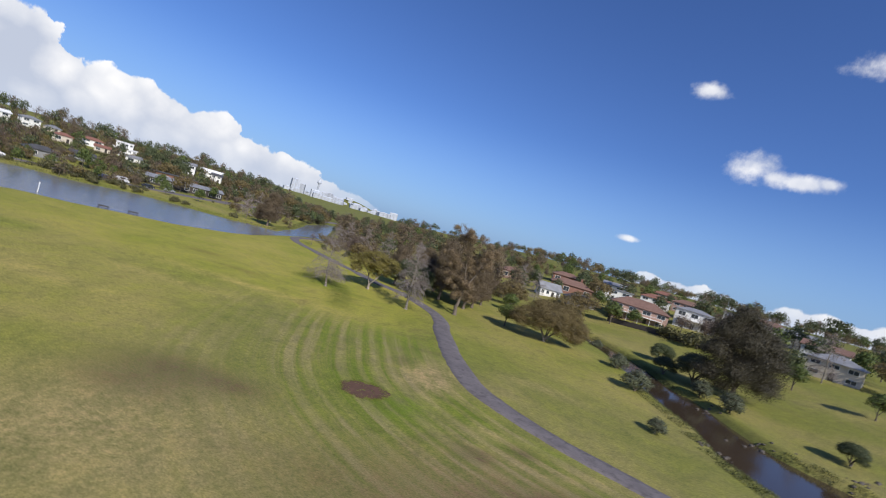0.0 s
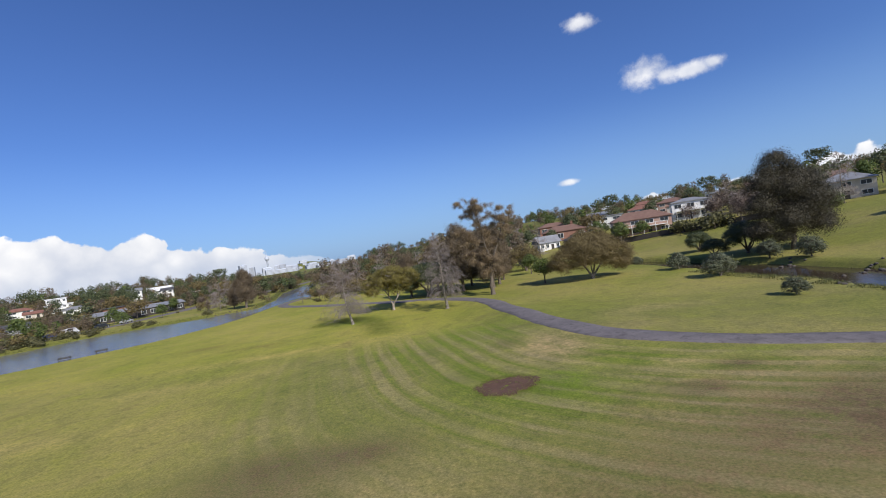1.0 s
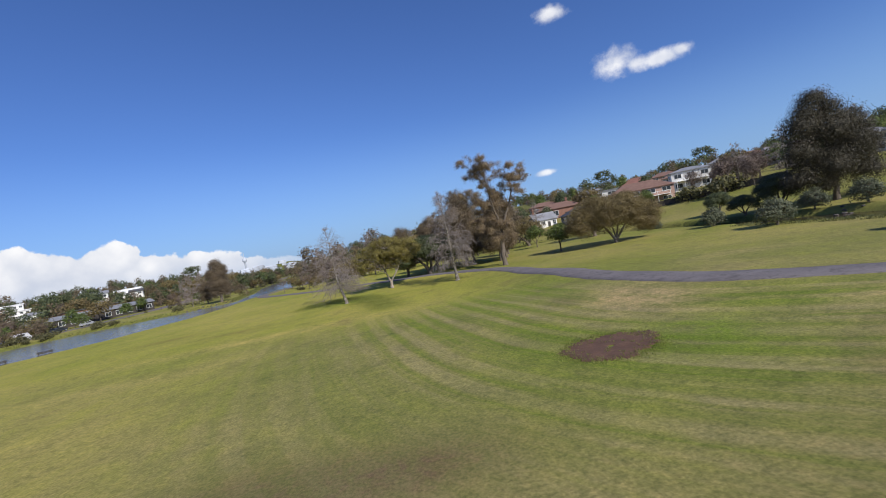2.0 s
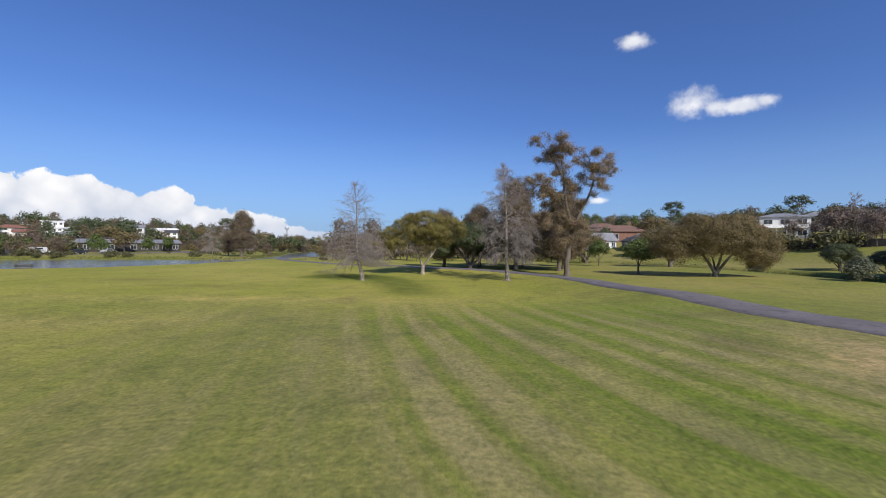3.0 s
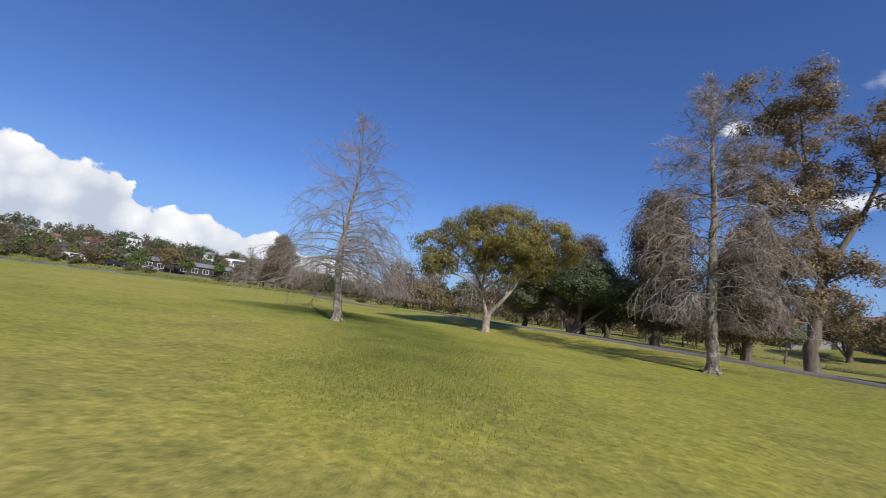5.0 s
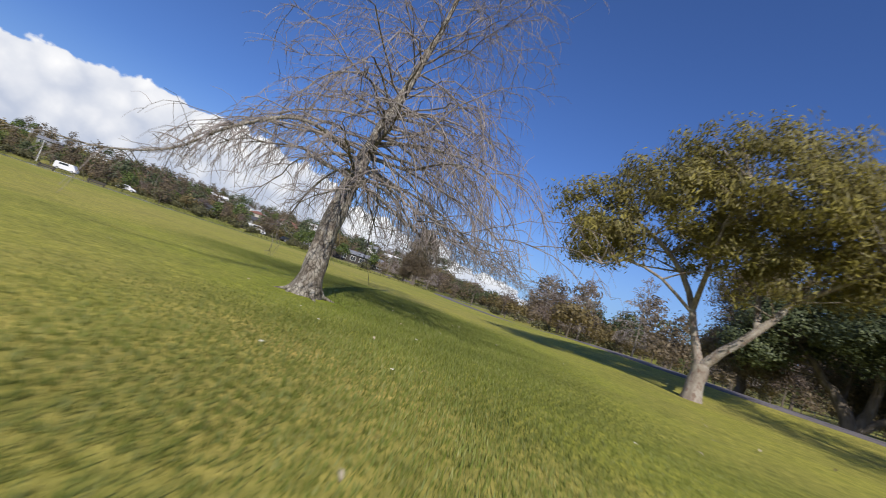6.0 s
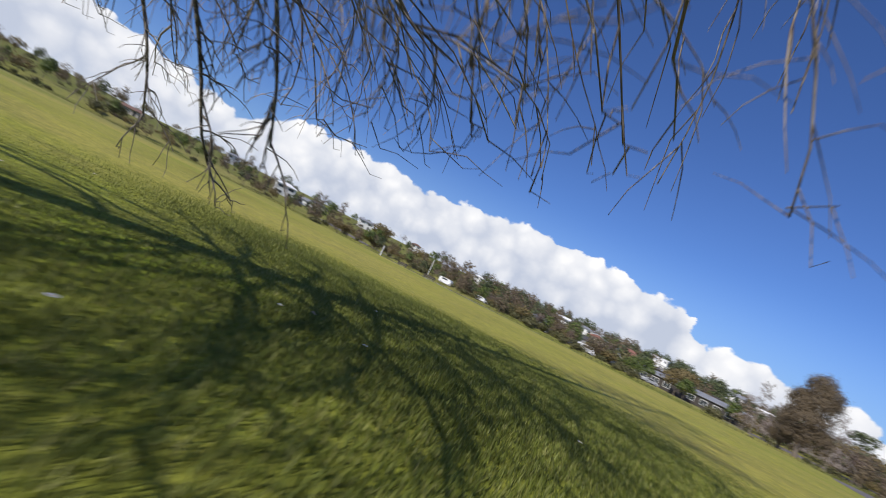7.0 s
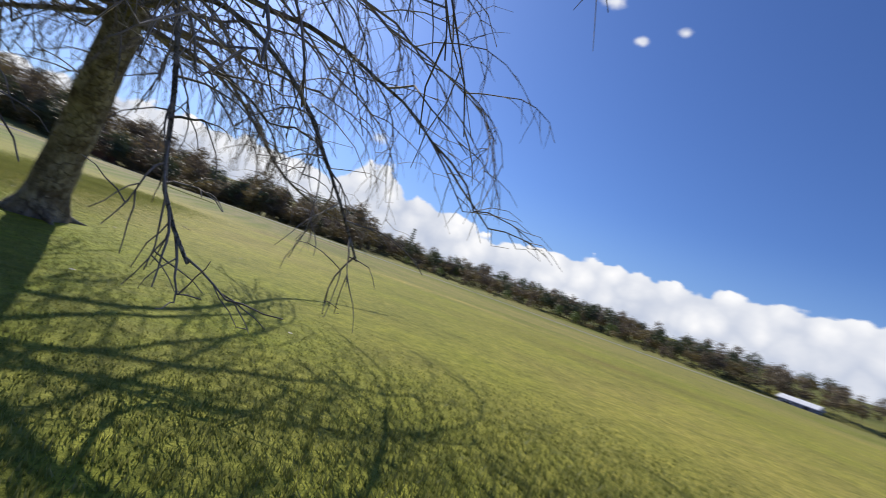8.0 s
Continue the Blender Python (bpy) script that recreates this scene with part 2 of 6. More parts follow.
    col = mix(nt, 1.0, col, ramp(nt, tuft, [(0.32, (0.72, 0.74, 0.72)), (0.5, (1.03, 1.03, 1.03)), (0.70, (1.4, 1.34, 1.4))]), "MULTIPLY")
    col = mix(nt, 1.0, col, ramp(nt, blade, [(0.30, (0.7, 0.73, 0.73)), (0.5, (1.0, 1.0, 1.0)), (0.70, (1.25, 1.22, 1.25))]), "MULTIPLY")
    col = mix(nt, attr["fresh"], col, mix(nt, 1.0, col, (1.38, 1.38, 0.88), "MULTIPLY"))
    link(nt, col, b.inputs["Base Color"])
    b.inputs["Roughness"].default_value = 0.9
    b.inputs["Specular IOR Level"].default_value = 0.15
    relief = math_node(nt, "ADD", math_node(nt, "MULTIPLY", tuft, 0.8), math_node(nt, "MULTIPLY", blade, 0.5))
    bump(nt, b, math_node(nt, "MULTIPLY_ADD", clump, 1.2, relief), 0.7, 0.03)
    return m


def water_material(name, tint, ripple):
    m, nt, b = material(name)
    co = node(nt, "ShaderNodeTexCoord").outputs["Object"]
    b.inputs["Base Color"].default_value = (*tint, 1)
    b.inputs["Roughness"].default_value = 0.06
    b.inputs["IOR"].default_value = 1.33
    wv = noise_tex(nt, node(nt, "ShaderNodeMapping", None, Vector=co, Scale=(1.0, 2.2, 1.0)).outputs[0], 1.6, 4.0, 0.6)
    bump(nt, b, wv, ripple, 0.05)
    return m


def glass_material():
    m, nt, b = material("window_glass")
    co = node(nt, "ShaderNodeTexCoord").outputs["Object"]
    link(nt, mix(nt, noise_tex(nt, co, 0.8), (0.02, 0.025, 0.03), (0.06, 0.07, 0.08)), b.inputs["Base Color"])
    b.inputs["Roughness"].default_value = 0.08
    b.inputs["IOR"].default_value = 1.5
    return m


GRASS = ground_material()
ASPHALT = surface("worn_asphalt", (0.125, 0.110, 0.112), (0.17, 0.15, 0.15), 0.7, 0.92, 0.5, 0.006, c3=(0.08, 0.07, 0.07))
CONCRETE = surface("pale_concrete", (0.42, 0.40, 0.36), (0.52, 0.5, 0.45), 0.6, 0.85, 0.3, 0.005)
DIRT = surface("bare_red_soil", (0.085, 0.043, 0.026), (0.13, 0.067, 0.04), 1.6, 0.95, 0.8, 0.03, c3=(0.085, 0.048, 0.032))
LAKE = water_material("lake_water", (0.16, 0.16, 0.185), 0.9)
CREEK = water_material("creek_water", (0.045, 0.032, 0.022), 0.12)
ROCK = surface("shore_rock", (0.07, 0.06, 0.05), (0.14, 0.12, 0.10), 1.8, 0.9, 0.9, 0.05)


def bark_material():
    """Rough grey bark: pale lichen patches, darker plates and fine cracks."""
    m, nt, b = material("pale_grey_bark")
    co = node(nt, "ShaderNodeTexCoord").outputs["Object"]
    tall = node(nt, "ShaderNodeMapping", None, Vector=co, Scale=(1.0, 1.0, 0.45)).outputs[0]
    patch = noise_tex(nt, co, 3.2, 5.0, 0.62, 0.6)
    plate = noise_tex(nt, tall, 13.0, 4.0, 0.65, 0.4)
    grain = noise_tex(nt, tall, 46.0, 3.0, 0.7)
    crack = node(nt, "ShaderNodeTexVoronoi", {"feature": "DISTANCE_TO_EDGE"}, Scale=16.0)
    link(nt, node(nt, "ShaderNodeVectorMath", {"operation": "ADD"}, i0=tall, i1=node(nt, "ShaderNodeVectorMath", {"operation": "SCALE"}, i0=node(nt, "ShaderNodeTexNoise", None, i0=co, Scale=9.0, Detail=3.0).outputs[1], Scale=0.12).outputs[0]).outputs[0], crack.inputs["Vector"])
    groove = ramp(nt, crack.outputs[0], [(0.0, 1.0), (0.09, 0.0)])
    col = mix(nt, ramp(nt, patch, [(0.42, 0.0), (0.60, 1.0)]), (0.17, 0.14, 0.11), (0.38, 0.345, 0.285))
    col = mix(nt, ramp(nt, plate, [(0.50, 0.0), (0.68, 0.75)]), col, (0.46, 0.43, 0.37))
    col = mix(nt, ramp(nt, plate, [(0.30, 0.7), (0.45, 0.0)]), col, (0.10, 0.08, 0.062))
    col = mix(nt, math_node(nt, "MULTIPLY", groove, 0.6), col, (0.06, 0.048, 0.038))
    col = mix(nt, ramp(nt, grain, [(0.35, 0.4), (0.6, 0.0)]), col, (0.09, 0.075, 0.06))
    link(nt, col, b.inputs["Base Color"])
    b.inputs["Roughness"].default_value = 0.92
    b.inputs["Specular IOR Level"].default_value = 0.2
    deep = math_node(nt, "MULTIPLY_ADD", groove, -0.5, math_node(nt, "MULTIPLY_ADD", plate, 0.8, math_node(nt, "MULTIPLY", grain, 0.3)))
    bump(nt, b, deep, 1.0, 0.04)
    return m


BARK_GREY = bark_material()
BARK_TWIG = surface("twig_bark", (0.15, 0.123, 0.108), (0.36, 0.316, 0.285), 3.0, 0.8, 0.5, 0.005, c3=(0.11, 0.075, 0.06))
BARK_REDTWIG = surface("fine_reddish_twigs", (0.22, 0.18, 0.165), (0.42, 0.36, 0.335), 2.0, 0.8, 0.3, 0.004)
BARK_GUM = surface("peeling_gum_bark", (0.24, 0.19, 0.15), (0.44, 0.40, 0.34), 3.2, 0.85, 1.0, 0.05, stretch=(1.6, 1.6, 0.7), c3=(0.17, 0.085, 0.055))
BARK_DARK = surface("dark_furrowed_bark", (0.10, 0.08, 0.06), (0.17, 0.14, 0.11), 2.5, 0.9, 0.9, 0.03, stretch=(3, 3, 0.7))
LEAF_GUM = leaf_material("yellow_green_gum_leaves", (0.130, 0.108, 0.050), (0.215, 0.190, 0.055), (0.40, 0.34, 0.075), 0.33)
LEAF_RUST = leaf_material("rusty_gum_leaves", (0.18, 0.135, 0.092), (0.27, 0.20, 0.122), (0.39, 0.295, 0.16), 0.36)
LEAF_OLIVE = leaf_material("olive_leaves", (0.140, 0.108, 0.050), (0.195, 0.150, 0.064), (0.265, 0.205, 0.085))
LEAF_BROWN = leaf_material("brown_needle_sprays", (0.130, 0.100, 0.064), (0.175, 0.133, 0.084), (0.24, 0.185, 0.115))
LEAF_DARK = leaf_material("dark_evergreen_leaves", (0.055, 0.072, 0.034), (0.088, 0.108, 0.048), (0.15, 0.17, 0.072), 0.15)
LEAF_GREEN = leaf_material("mid_green_leaves", (0.061, 0.095, 0.028), (0.121, 0.164, 0.045), (0.207, 0.241, 0.061))
LEAF_GREY = leaf_material("grey_green_leaves", (0.085, 0.100, 0.062), (0.139, 0.154, 0.092), (0.216, 0.231, 0.139))
LEAF_REED = leaf_material("waterside_grass", (0.065, 0.085, 0.026), (0.117, 0.130, 0.039), (0.221, 0.208, 0.078))
LEAF_BLADE = leaf_material("lawn_blades", (0.145, 0.18, 0.028), (0.215, 0.245, 0.048), (0.33, 0.325, 0.11), 0.35)
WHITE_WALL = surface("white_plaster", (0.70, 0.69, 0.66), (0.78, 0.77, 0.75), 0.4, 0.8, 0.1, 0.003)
CREAM_WALL = surface("cream_weatherboard", (0.50, 0.44, 0.36), (0.56, 0.50, 0.42), 0.4, 0.8, 0.1, 0.003)
BRICK_WALL = surface("red_brown_brick_wall", (0.21, 0.105, 0.075), (0.28, 0.15, 0.11), 1.5, 0.9, 0.3, 0.005)
PINK_WALL = surface("pinkish_plaster_wall", (0.36, 0.235, 0.19), (0.43, 0.29, 0.235), 0.5, 0.85, 0.1, 0.003)
GREY_WALL = surface("grey_board_wall", (0.20, 0.20, 0.205), (0.27, 0.27, 0.275), 0.5, 0.85, 0.1, 0.003)
TILE_ROOF = surface("brown_tile_roof", (0.15, 0.085, 0.065), (0.22, 0.13, 0.10), 0.9, 0.85, 0.4, 0.02, stretch=(1, 1, 4))
GREY_ROOF = surface("grey_metal_roof", (0.19, 0.195, 0.21), (0.27, 0.275, 0.29), 0.5, 0.55, 0.15, 0.01)
DARK_ROOF = surface("charcoal_roof", (0.055, 0.055, 0.06), (0.085, 0.085, 0.09), 0.7, 0.75, 0.2, 0.01)
RED_ROOF = surface("red_tile_roof", (0.19, 0.085, 0.062), (0.25, 0.12, 0.088), 0.8, 0.85, 0.3, 0.01)
WHITE_ROOF = surface("white_sheet_roof", (0.72, 0.72, 0.72), (0.8, 0.8, 0.8), 0.4, 0.6, 0.1, 0.01)
TRIM = surface("white_painted_trim", (0.72, 0.72, 0.70), (0.8, 0.8, 0.78), 0.6, 0.6, 0.05, 0.002)
WOOD_DARK = surface("dark_stained_timber", (0.035, 0.03, 0.027), (0.06, 0.05, 0.045), 1.0, 0.8, 0.3, 0.01)
WOOD_PALE = surface("weathered_timber", (0.36, 0.32, 0.26), (0.48, 0.43, 0.36), 1.6, 0.85, 0.3, 0.01)
# distance haze is painted into these two colours: pale blue city, blue-grey hill
CITY = surface("haze_tinted_city_facades", (0.50, 0.55, 0.64), (0.62, 0.66, 0.74), 0.02, 0.9, 0.0, 0.01, spread=0.5)
CITY_HILL = surface("haze_tinted_far_hill", (0.12, 0.17, 0.2), (0.16, 0.21, 0.25), 0.01, 0.95, 0.0, 0.01)
GLASS = glass_material()
TYRE = surface("tyre_rubber", (0.02, 0.02, 0.02), (0.035, 0.035, 0.035), 3.0, 0.85, 0.1, 0.002)
PETAL = surface("white_petals", (0.78, 0.78, 0.76), (0.84, 0.84, 0.82), 20.0, 0.7, 0.1, 0.001)
POLLEN = surface("yellow_flower_centre", (0.6, 0.42, 0.03), (0.68, 0.5, 0.05), 30.0, 0.8, 0.2, 0.001)
DRY_LEAF = surface("dry_fallen_leaf", (0.42, 0.34, 0.22), (0.55, 0.47, 0.34), 14.0, 0.8, 0.2, 0.001, spread=0.6)


def paint(name, c):
    m = surface(name, c, tuple(min(1, v * 1.08 + 0.005) for v in c), 0.5, 0.3, 0.02, 0.001)
    return m


CAR_PAINTS = [paint("white_car_paint", (0.7, 0.7, 0.7)), paint("dark_car_paint", (0.03, 0.035, 0.045)), paint("silver_car_paint", (0.38, 0.39, 0.4)), paint("blue_car_paint", (0.04, 0.07, 0.2))]

# ---------------------------------------------------------------- mesh tools


def mesh_object(name, verts, faces, mat, parent=None, smooth=False):
    me = bpy.data.meshes.new(name)
    me.from_pydata(np.asarray(verts, float), [], faces if isinstance(faces, list) else faces.tolist())
    if smooth:
        me.shade_smooth()
    if mat:
        me.materials.append(mat)
    ob = new(name, me)
    ob.parent = parent
    return ob


def part(name, bm, mat, parent, label=""):
    """One bmesh as one mesh object under a thing or a part."""
    me = bpy.data.meshes.new(name)
    bm.to_mesh(me)
    bm.free()
    me.materials.append(mat)
    ob = new(name, me)
    ob.parent = parent
    return tagged(ob, label)


def root(name, x, y, z, turn=0.0, label="", category="", group="", kind=""):
    ob = new(name)
    ob.empty_display_size = 0.3
    ob.matrix_world = pose(x, y, z, 0, 0, turn)
    return tagged(ob, label, category, group, kind)


def box(bm, cx, cy, cz, sx, sy, sz, bevel=0.0):
    r = bmesh.ops.create_cube(bm, size=1.0, matrix=Matrix.Translation((cx, cy, cz)) @ Matrix.Diagonal((sx, sy, sz, 1)))
    if bevel:
        es = list({e for v in r["verts"] for e in v.link_edges})
        bmesh.ops.bevel(bm, geom=es, offset=bevel, segments=2, affect="EDGES", profile=0.6)


def tubes(paths, sides):
    """Tapered tubes round polylines: arrays of vertices and of quads."""
    V, F, base = [], [], 0
    ang = np.linspace(0, 2 * np.pi, sides, endpoint=False)
    ca, sa = np.cos(ang)[None, :, None], np.sin(ang)[None, :, None]
    ring = np.arange(sides)
    nxt = (ring + 1) % sides
    for p, r in paths:
        k = len(p)
        t = np.gradient(p, axis=0)
        t /= np.linalg.norm(t, axis=1, keepdims=True) + 1e-9
        ref = np.array([0.93, 0.21, 0.31]) if abs(t[0, 2]) > 0.7 else np.array([0.1, 0.15, 0.98])
        n1 = np.cross(t, ref)
        n1 /= np.linalg.norm(n1, axis=1, keepdims=True) + 1e-9
        n2 = np.cross(t, n1)
        V.append((p[:, None] + (n1[:, None] * ca + n2[:, None] * sa) * np.asarray(r)[:, None, None]).reshape(-1, 3))
        i = np.arange(k - 1)[:, None] * sides + base
        F.append(np.stack([i + ring, i + nxt, i + sides + nxt, i + sides + ring], -1).reshape(-1, 4))
        base += k * sides
    return np.concatenate(V), np.concatenate(F)


def limb(g, p, d, length, seg, droop=0.0, wander=0.1, floor=-9.0):
    """A wandering polyline that starts at p towards d and bends down by droop."""
    p, d = np.array(p, float), np.array(d, float)
    out = [p]
    for i in range(seg):
        d = d + g.normal(0, wander, 3) + np.array([0, 0, -droop * (i + 0.5) / seg])
        d /= np.linalg.norm(d)
        if p[2] + d[2] * length / seg < floor:
            d[2] = abs(d[2]) * 0.15
        p = p + d * length / seg
        out.append(p)
    return np.array(out)


def along(path, s):
    i = min(int(s * (len(path) - 1)), len(path) - 2)
    f = s * (len(path) - 1) - i
    return path[i] * (1 - f) + path[i + 1] * f, path[i + 1] - path[i]


def catmull(pts, step):
    p = np.array(pts, float)
    p = np.vstack([2 * p[0] - p[1], p, 2 * p[-1] - p[-2]])
    out = []
    for i in range(1, len(p) - 2):
        n = max(2, int(np.linalg.norm(p[i + 1] - p[i]) / step))
        for t in np.linspace(0, 1, n, endpoint=False):
            out.append(0.5 * (2 * p[i] + (p[i + 1] - p[i - 1]) * t + (2 * p[i - 1] - 5 * p[i] + 4 * p[i + 1] - p[i + 2]) * t**2 + (3 * p[i] - p[i - 1] - 3 * p[i + 1] + p[i + 2]) * t**3))
    return np.array(out + [p[-2]])


def leaves(g, centres, size, width, hang=0.4, out=None):
    """A quad leaf at each centre: long axis random, turned down by hang; with out given, the blade faces roughly that way."""
    n = len(centres)
    a = g.normal(0, 1, (n, 3))
    a[:, 2] = a[:, 2] * 0.6 - hang
    if out is not None:
        a -= out * (a * out).sum(1, keepdims=True) * 0.8
    a /= np.linalg.norm(a, axis=1, keepdims=True)
    b = np.cross(a, g.normal(0, 1, (n, 3)) * (1.0 if out is None else 0.45) + (0 if out is None else out))
    b /= np.linalg.norm(b, axis=1, keepdims=True) + 1e-9
    s = size * g.uniform(0.6, 1.35, (n, 1))
    w = width * g.uniform(0.7, 1.3, (n, 1))
    c = np.asarray(centres)
    V = np.stack([c - a * s / 2, c + b * w / 2 + a * s * 0.08, c + a * s / 2, c - b * w / 2 + a * s * 0.08], 1).reshape(-1, 3)
    return V, np.arange(4 * n).reshape(n, 4)


def clump_points(g, blobs, clumps, per, spread, shell=0.62):
    """Points in leafy clumps spread over the outer part of ellipsoids (x, y, z, rx, ry, rz), and the outward way at each."""
    B = np.array(blobs, float)
    area = (B[:, 3] * B[:, 4] + B[:, 3] * B[:, 5] + B[:, 4] * B[:, 5])
    pick = g.choice(len(B), clumps, p=area / area.sum())
    d = g.normal(0, 1, (clumps, 3))
    d /= np.linalg.norm(d, axis=1, keepdims=True)
    d[:, 2] = np.where((d[:, 2] < -0.2) & (g.random(clumps) < 0.5), -d[:, 2], d[:, 2])
    c = B[pick, :3] + d * B[pick, 3:] * g.uniform(shell, 1.05, (clumps, 1))
    q = np.clip(g.normal(0, 1, (clumps, per, 3)), -1.7, 1.7) * np.array([1, 1, 0.7]) * spread * g.uniform(0.6, 1.4, (clumps, 1, 1))
    out = d[:, None] * 0.8 + q / (spread + 1e-6) * 0.5
    out = out.reshape(-1, 3)
    out /= np.linalg.norm(out, axis=1, keepdims=True) + 1e-9
    return c, (c[:, None] + q).reshape(-1, 3), out


# ---------------------------------------------------------------- the lie of the land
PATH_LINE = catmull([(37, -80), (42, -40), (43.5, -14), (40.0, -4.4), (34.2, 0.6), (30.4, 2.8), (27.6, 4.4), (24.6, 6.1), (21.3, 8.5), (17.9, 12.4), (16.2, 17.8), (14.6, 24.7), (13.4, 33.0),
                     (12.7, 41.0), (9.9, 48.0), (4.1, 56.0), (-3.2, 61.0), (-12, 71.5), (-25.3, 86.0), (-35.4, 97.0), (-37.5, 108), (-33, 124), (-34, 145), (-45, 180)], 0.8)
CREEK_LINE = catmull([(48, -120), (54, -50), (57.5, -10), (57.5, 6), (56, 15), (53, 24), (52, 34), (52.4, 42), (51.5, 50), (52, 62), (49.6, 78), (45, 92), (36, 100), (20, 103.5), (5, 107), (-15, 115), (-38, 127)], 3.0)
ROAD_LINE = catmull([(-175, 40), (-140, 80), (-119, 97), (-109, 110), (-102, 122), (-98, 134), (-95.5, 150), (-92, 172), (-84, 205), (-70, 260)], 2.0)
LAKE_SHORE = np.array([(-96, -62), (-93, -20), (-86, 18), (-78, 38), (-70.6, 48.6), (-63.3, 51.6), (-57.2, 57), (-49.7, 62.4), (-43.8, 73.7), (-42, 84), (-42, 95), (-42, 104), (-41, 114),
                       (-38.5, 122), (-37, 133), (-46, 165), (-55, 200), (-60, 240), (-70, 240), (-64, 182), (-53, 140), (-50.5, 122), (-48.5, 113.5), (-55, 110.6), (-61, 107),
                       (-76.7, 104), (-90.7, 100), (-97, 88.6), (-109, 85), (-128, 66), (-140, 40), (-150, 0), (-152, -50), (-130, -75)], float)


def poly_distance(P, line):
    """Distance of points to a polyline."""
    d = np.full(len(P), 1e9)
    for a, b in zip(line[:-1], line[1:]):
        ab = b - a
        t = np.clip(((P - a) @ ab) / (ab @ ab + 1e-9), 0, 1)
        d = np.minimum(d, np.hypot(*(P - a - t[:, None] * ab).T))
    return d


def inside(P, poly):
    hit = np.zeros(len(P), bool)
    for (x1, y1), (x2, y2) in zip(poly, np.roll(poly, -1, 0)):
        c = (y1 > P[:, 1]) != (y2 > P[:, 1])
        hit ^= c & (P[:, 0] < (x2 - x1) * (P[:, 1] - y1) / (y2 - y1 + 1e-12) + x1)
    return hit


def ss(a, b, x):
    t = np.clip((x - a) / (b - a), 0, 1)
    return t * t * (3 - 2 * t)


OUTER = np.vstack([CREEK_LINE, [(-38, 127), (-400, 127), (-400, -120)]])


def land(P):
    """Height of the ground at points (x, y), before and after water is cut in."""
    P = np.asarray(P, float).reshape(-1, 2)
    x, y = P.T
    r = np.hypot(x + 5, y - 40)
    bearing = np.degrees(np.arctan2(-x, y + 26))
    gap = np.exp(-(((bearing - 16) / 9) ** 2))
    hill = 0.062 * np.clip(r - 150, 0, 240) * (1 - gap)
    far = np.clip(1 - (r - 900) / 2500, 0, 1)
    hill = hill * far
    dc = poly_distance(P, CREEK_LINE)
    out = ~inside(P, OUTER)
    side = ss(0, 75, x)
    rise = np.where(out, (5.2 * ss(7, 52, dc) + 0.085 * np.clip(dc - 50, 0, 150)) * side * far, 0)
    z = np.maximum(hill, rise) + 0.35 * ss(60, 140, r) * np.sin(x * 0.03) * np.cos(y * 0.037)
    z += 0.10 * np.sin(x * 0.11 + 1) * np.sin(y * 0.09) * ss(14, 30, np.hypot(x + 6, y - 44))
    z += 0.6 * np.exp(-(((x - 20) / 10) ** 2 + ((y - 17) / 14) ** 2))
    crest = poly_distance(P, PATH_LINE[::8])
    z += 0.5 * np.exp(-((crest / 3.6) ** 2)) * ss(19, 28, y) * (1 - ss(62, 76, y))
    z += 62 * np.exp(-(((x + 1020) / 210) ** 2 + ((y - 3750) / 210) ** 2))
    dl = poly_distance(P, np.vstack([LAKE_SHORE, LAKE_SHORE[:1]]))
    inl = inside(P, LAKE_SHORE)
    z = np.where(inl, -0.55 - 1.2 * ss(0, 5, dl), z * ss(0, 12, dl) - 0.55 * (1 - ss(0, 2.2, dl)))
    width = np.where(y < 45, 5.0 + 4.0 * ss(26, 14, y), np.where(y < 85, 3.6, 2.4))
    z = z - (z + 1.7) * (1 - ss(width - 1.6, width + 1.9, dc))
    return z, dc, dl


def height(x, y):
    return float(land([(x, y)])[0][0])


def axis(lo, hi, step, reach, growth):
    mid = list(np.arange(lo, hi + step / 2, step))
    a, s = [], step
    v = lo
    while v > -reach:
        s *= growth
        v -= s
        a.append(v)
    b, s = [], step
    v = hi
    while v < reach:
        s *= growth
        v += s
        b.append(v)
    return np.array(a[::-1] + mid + b)


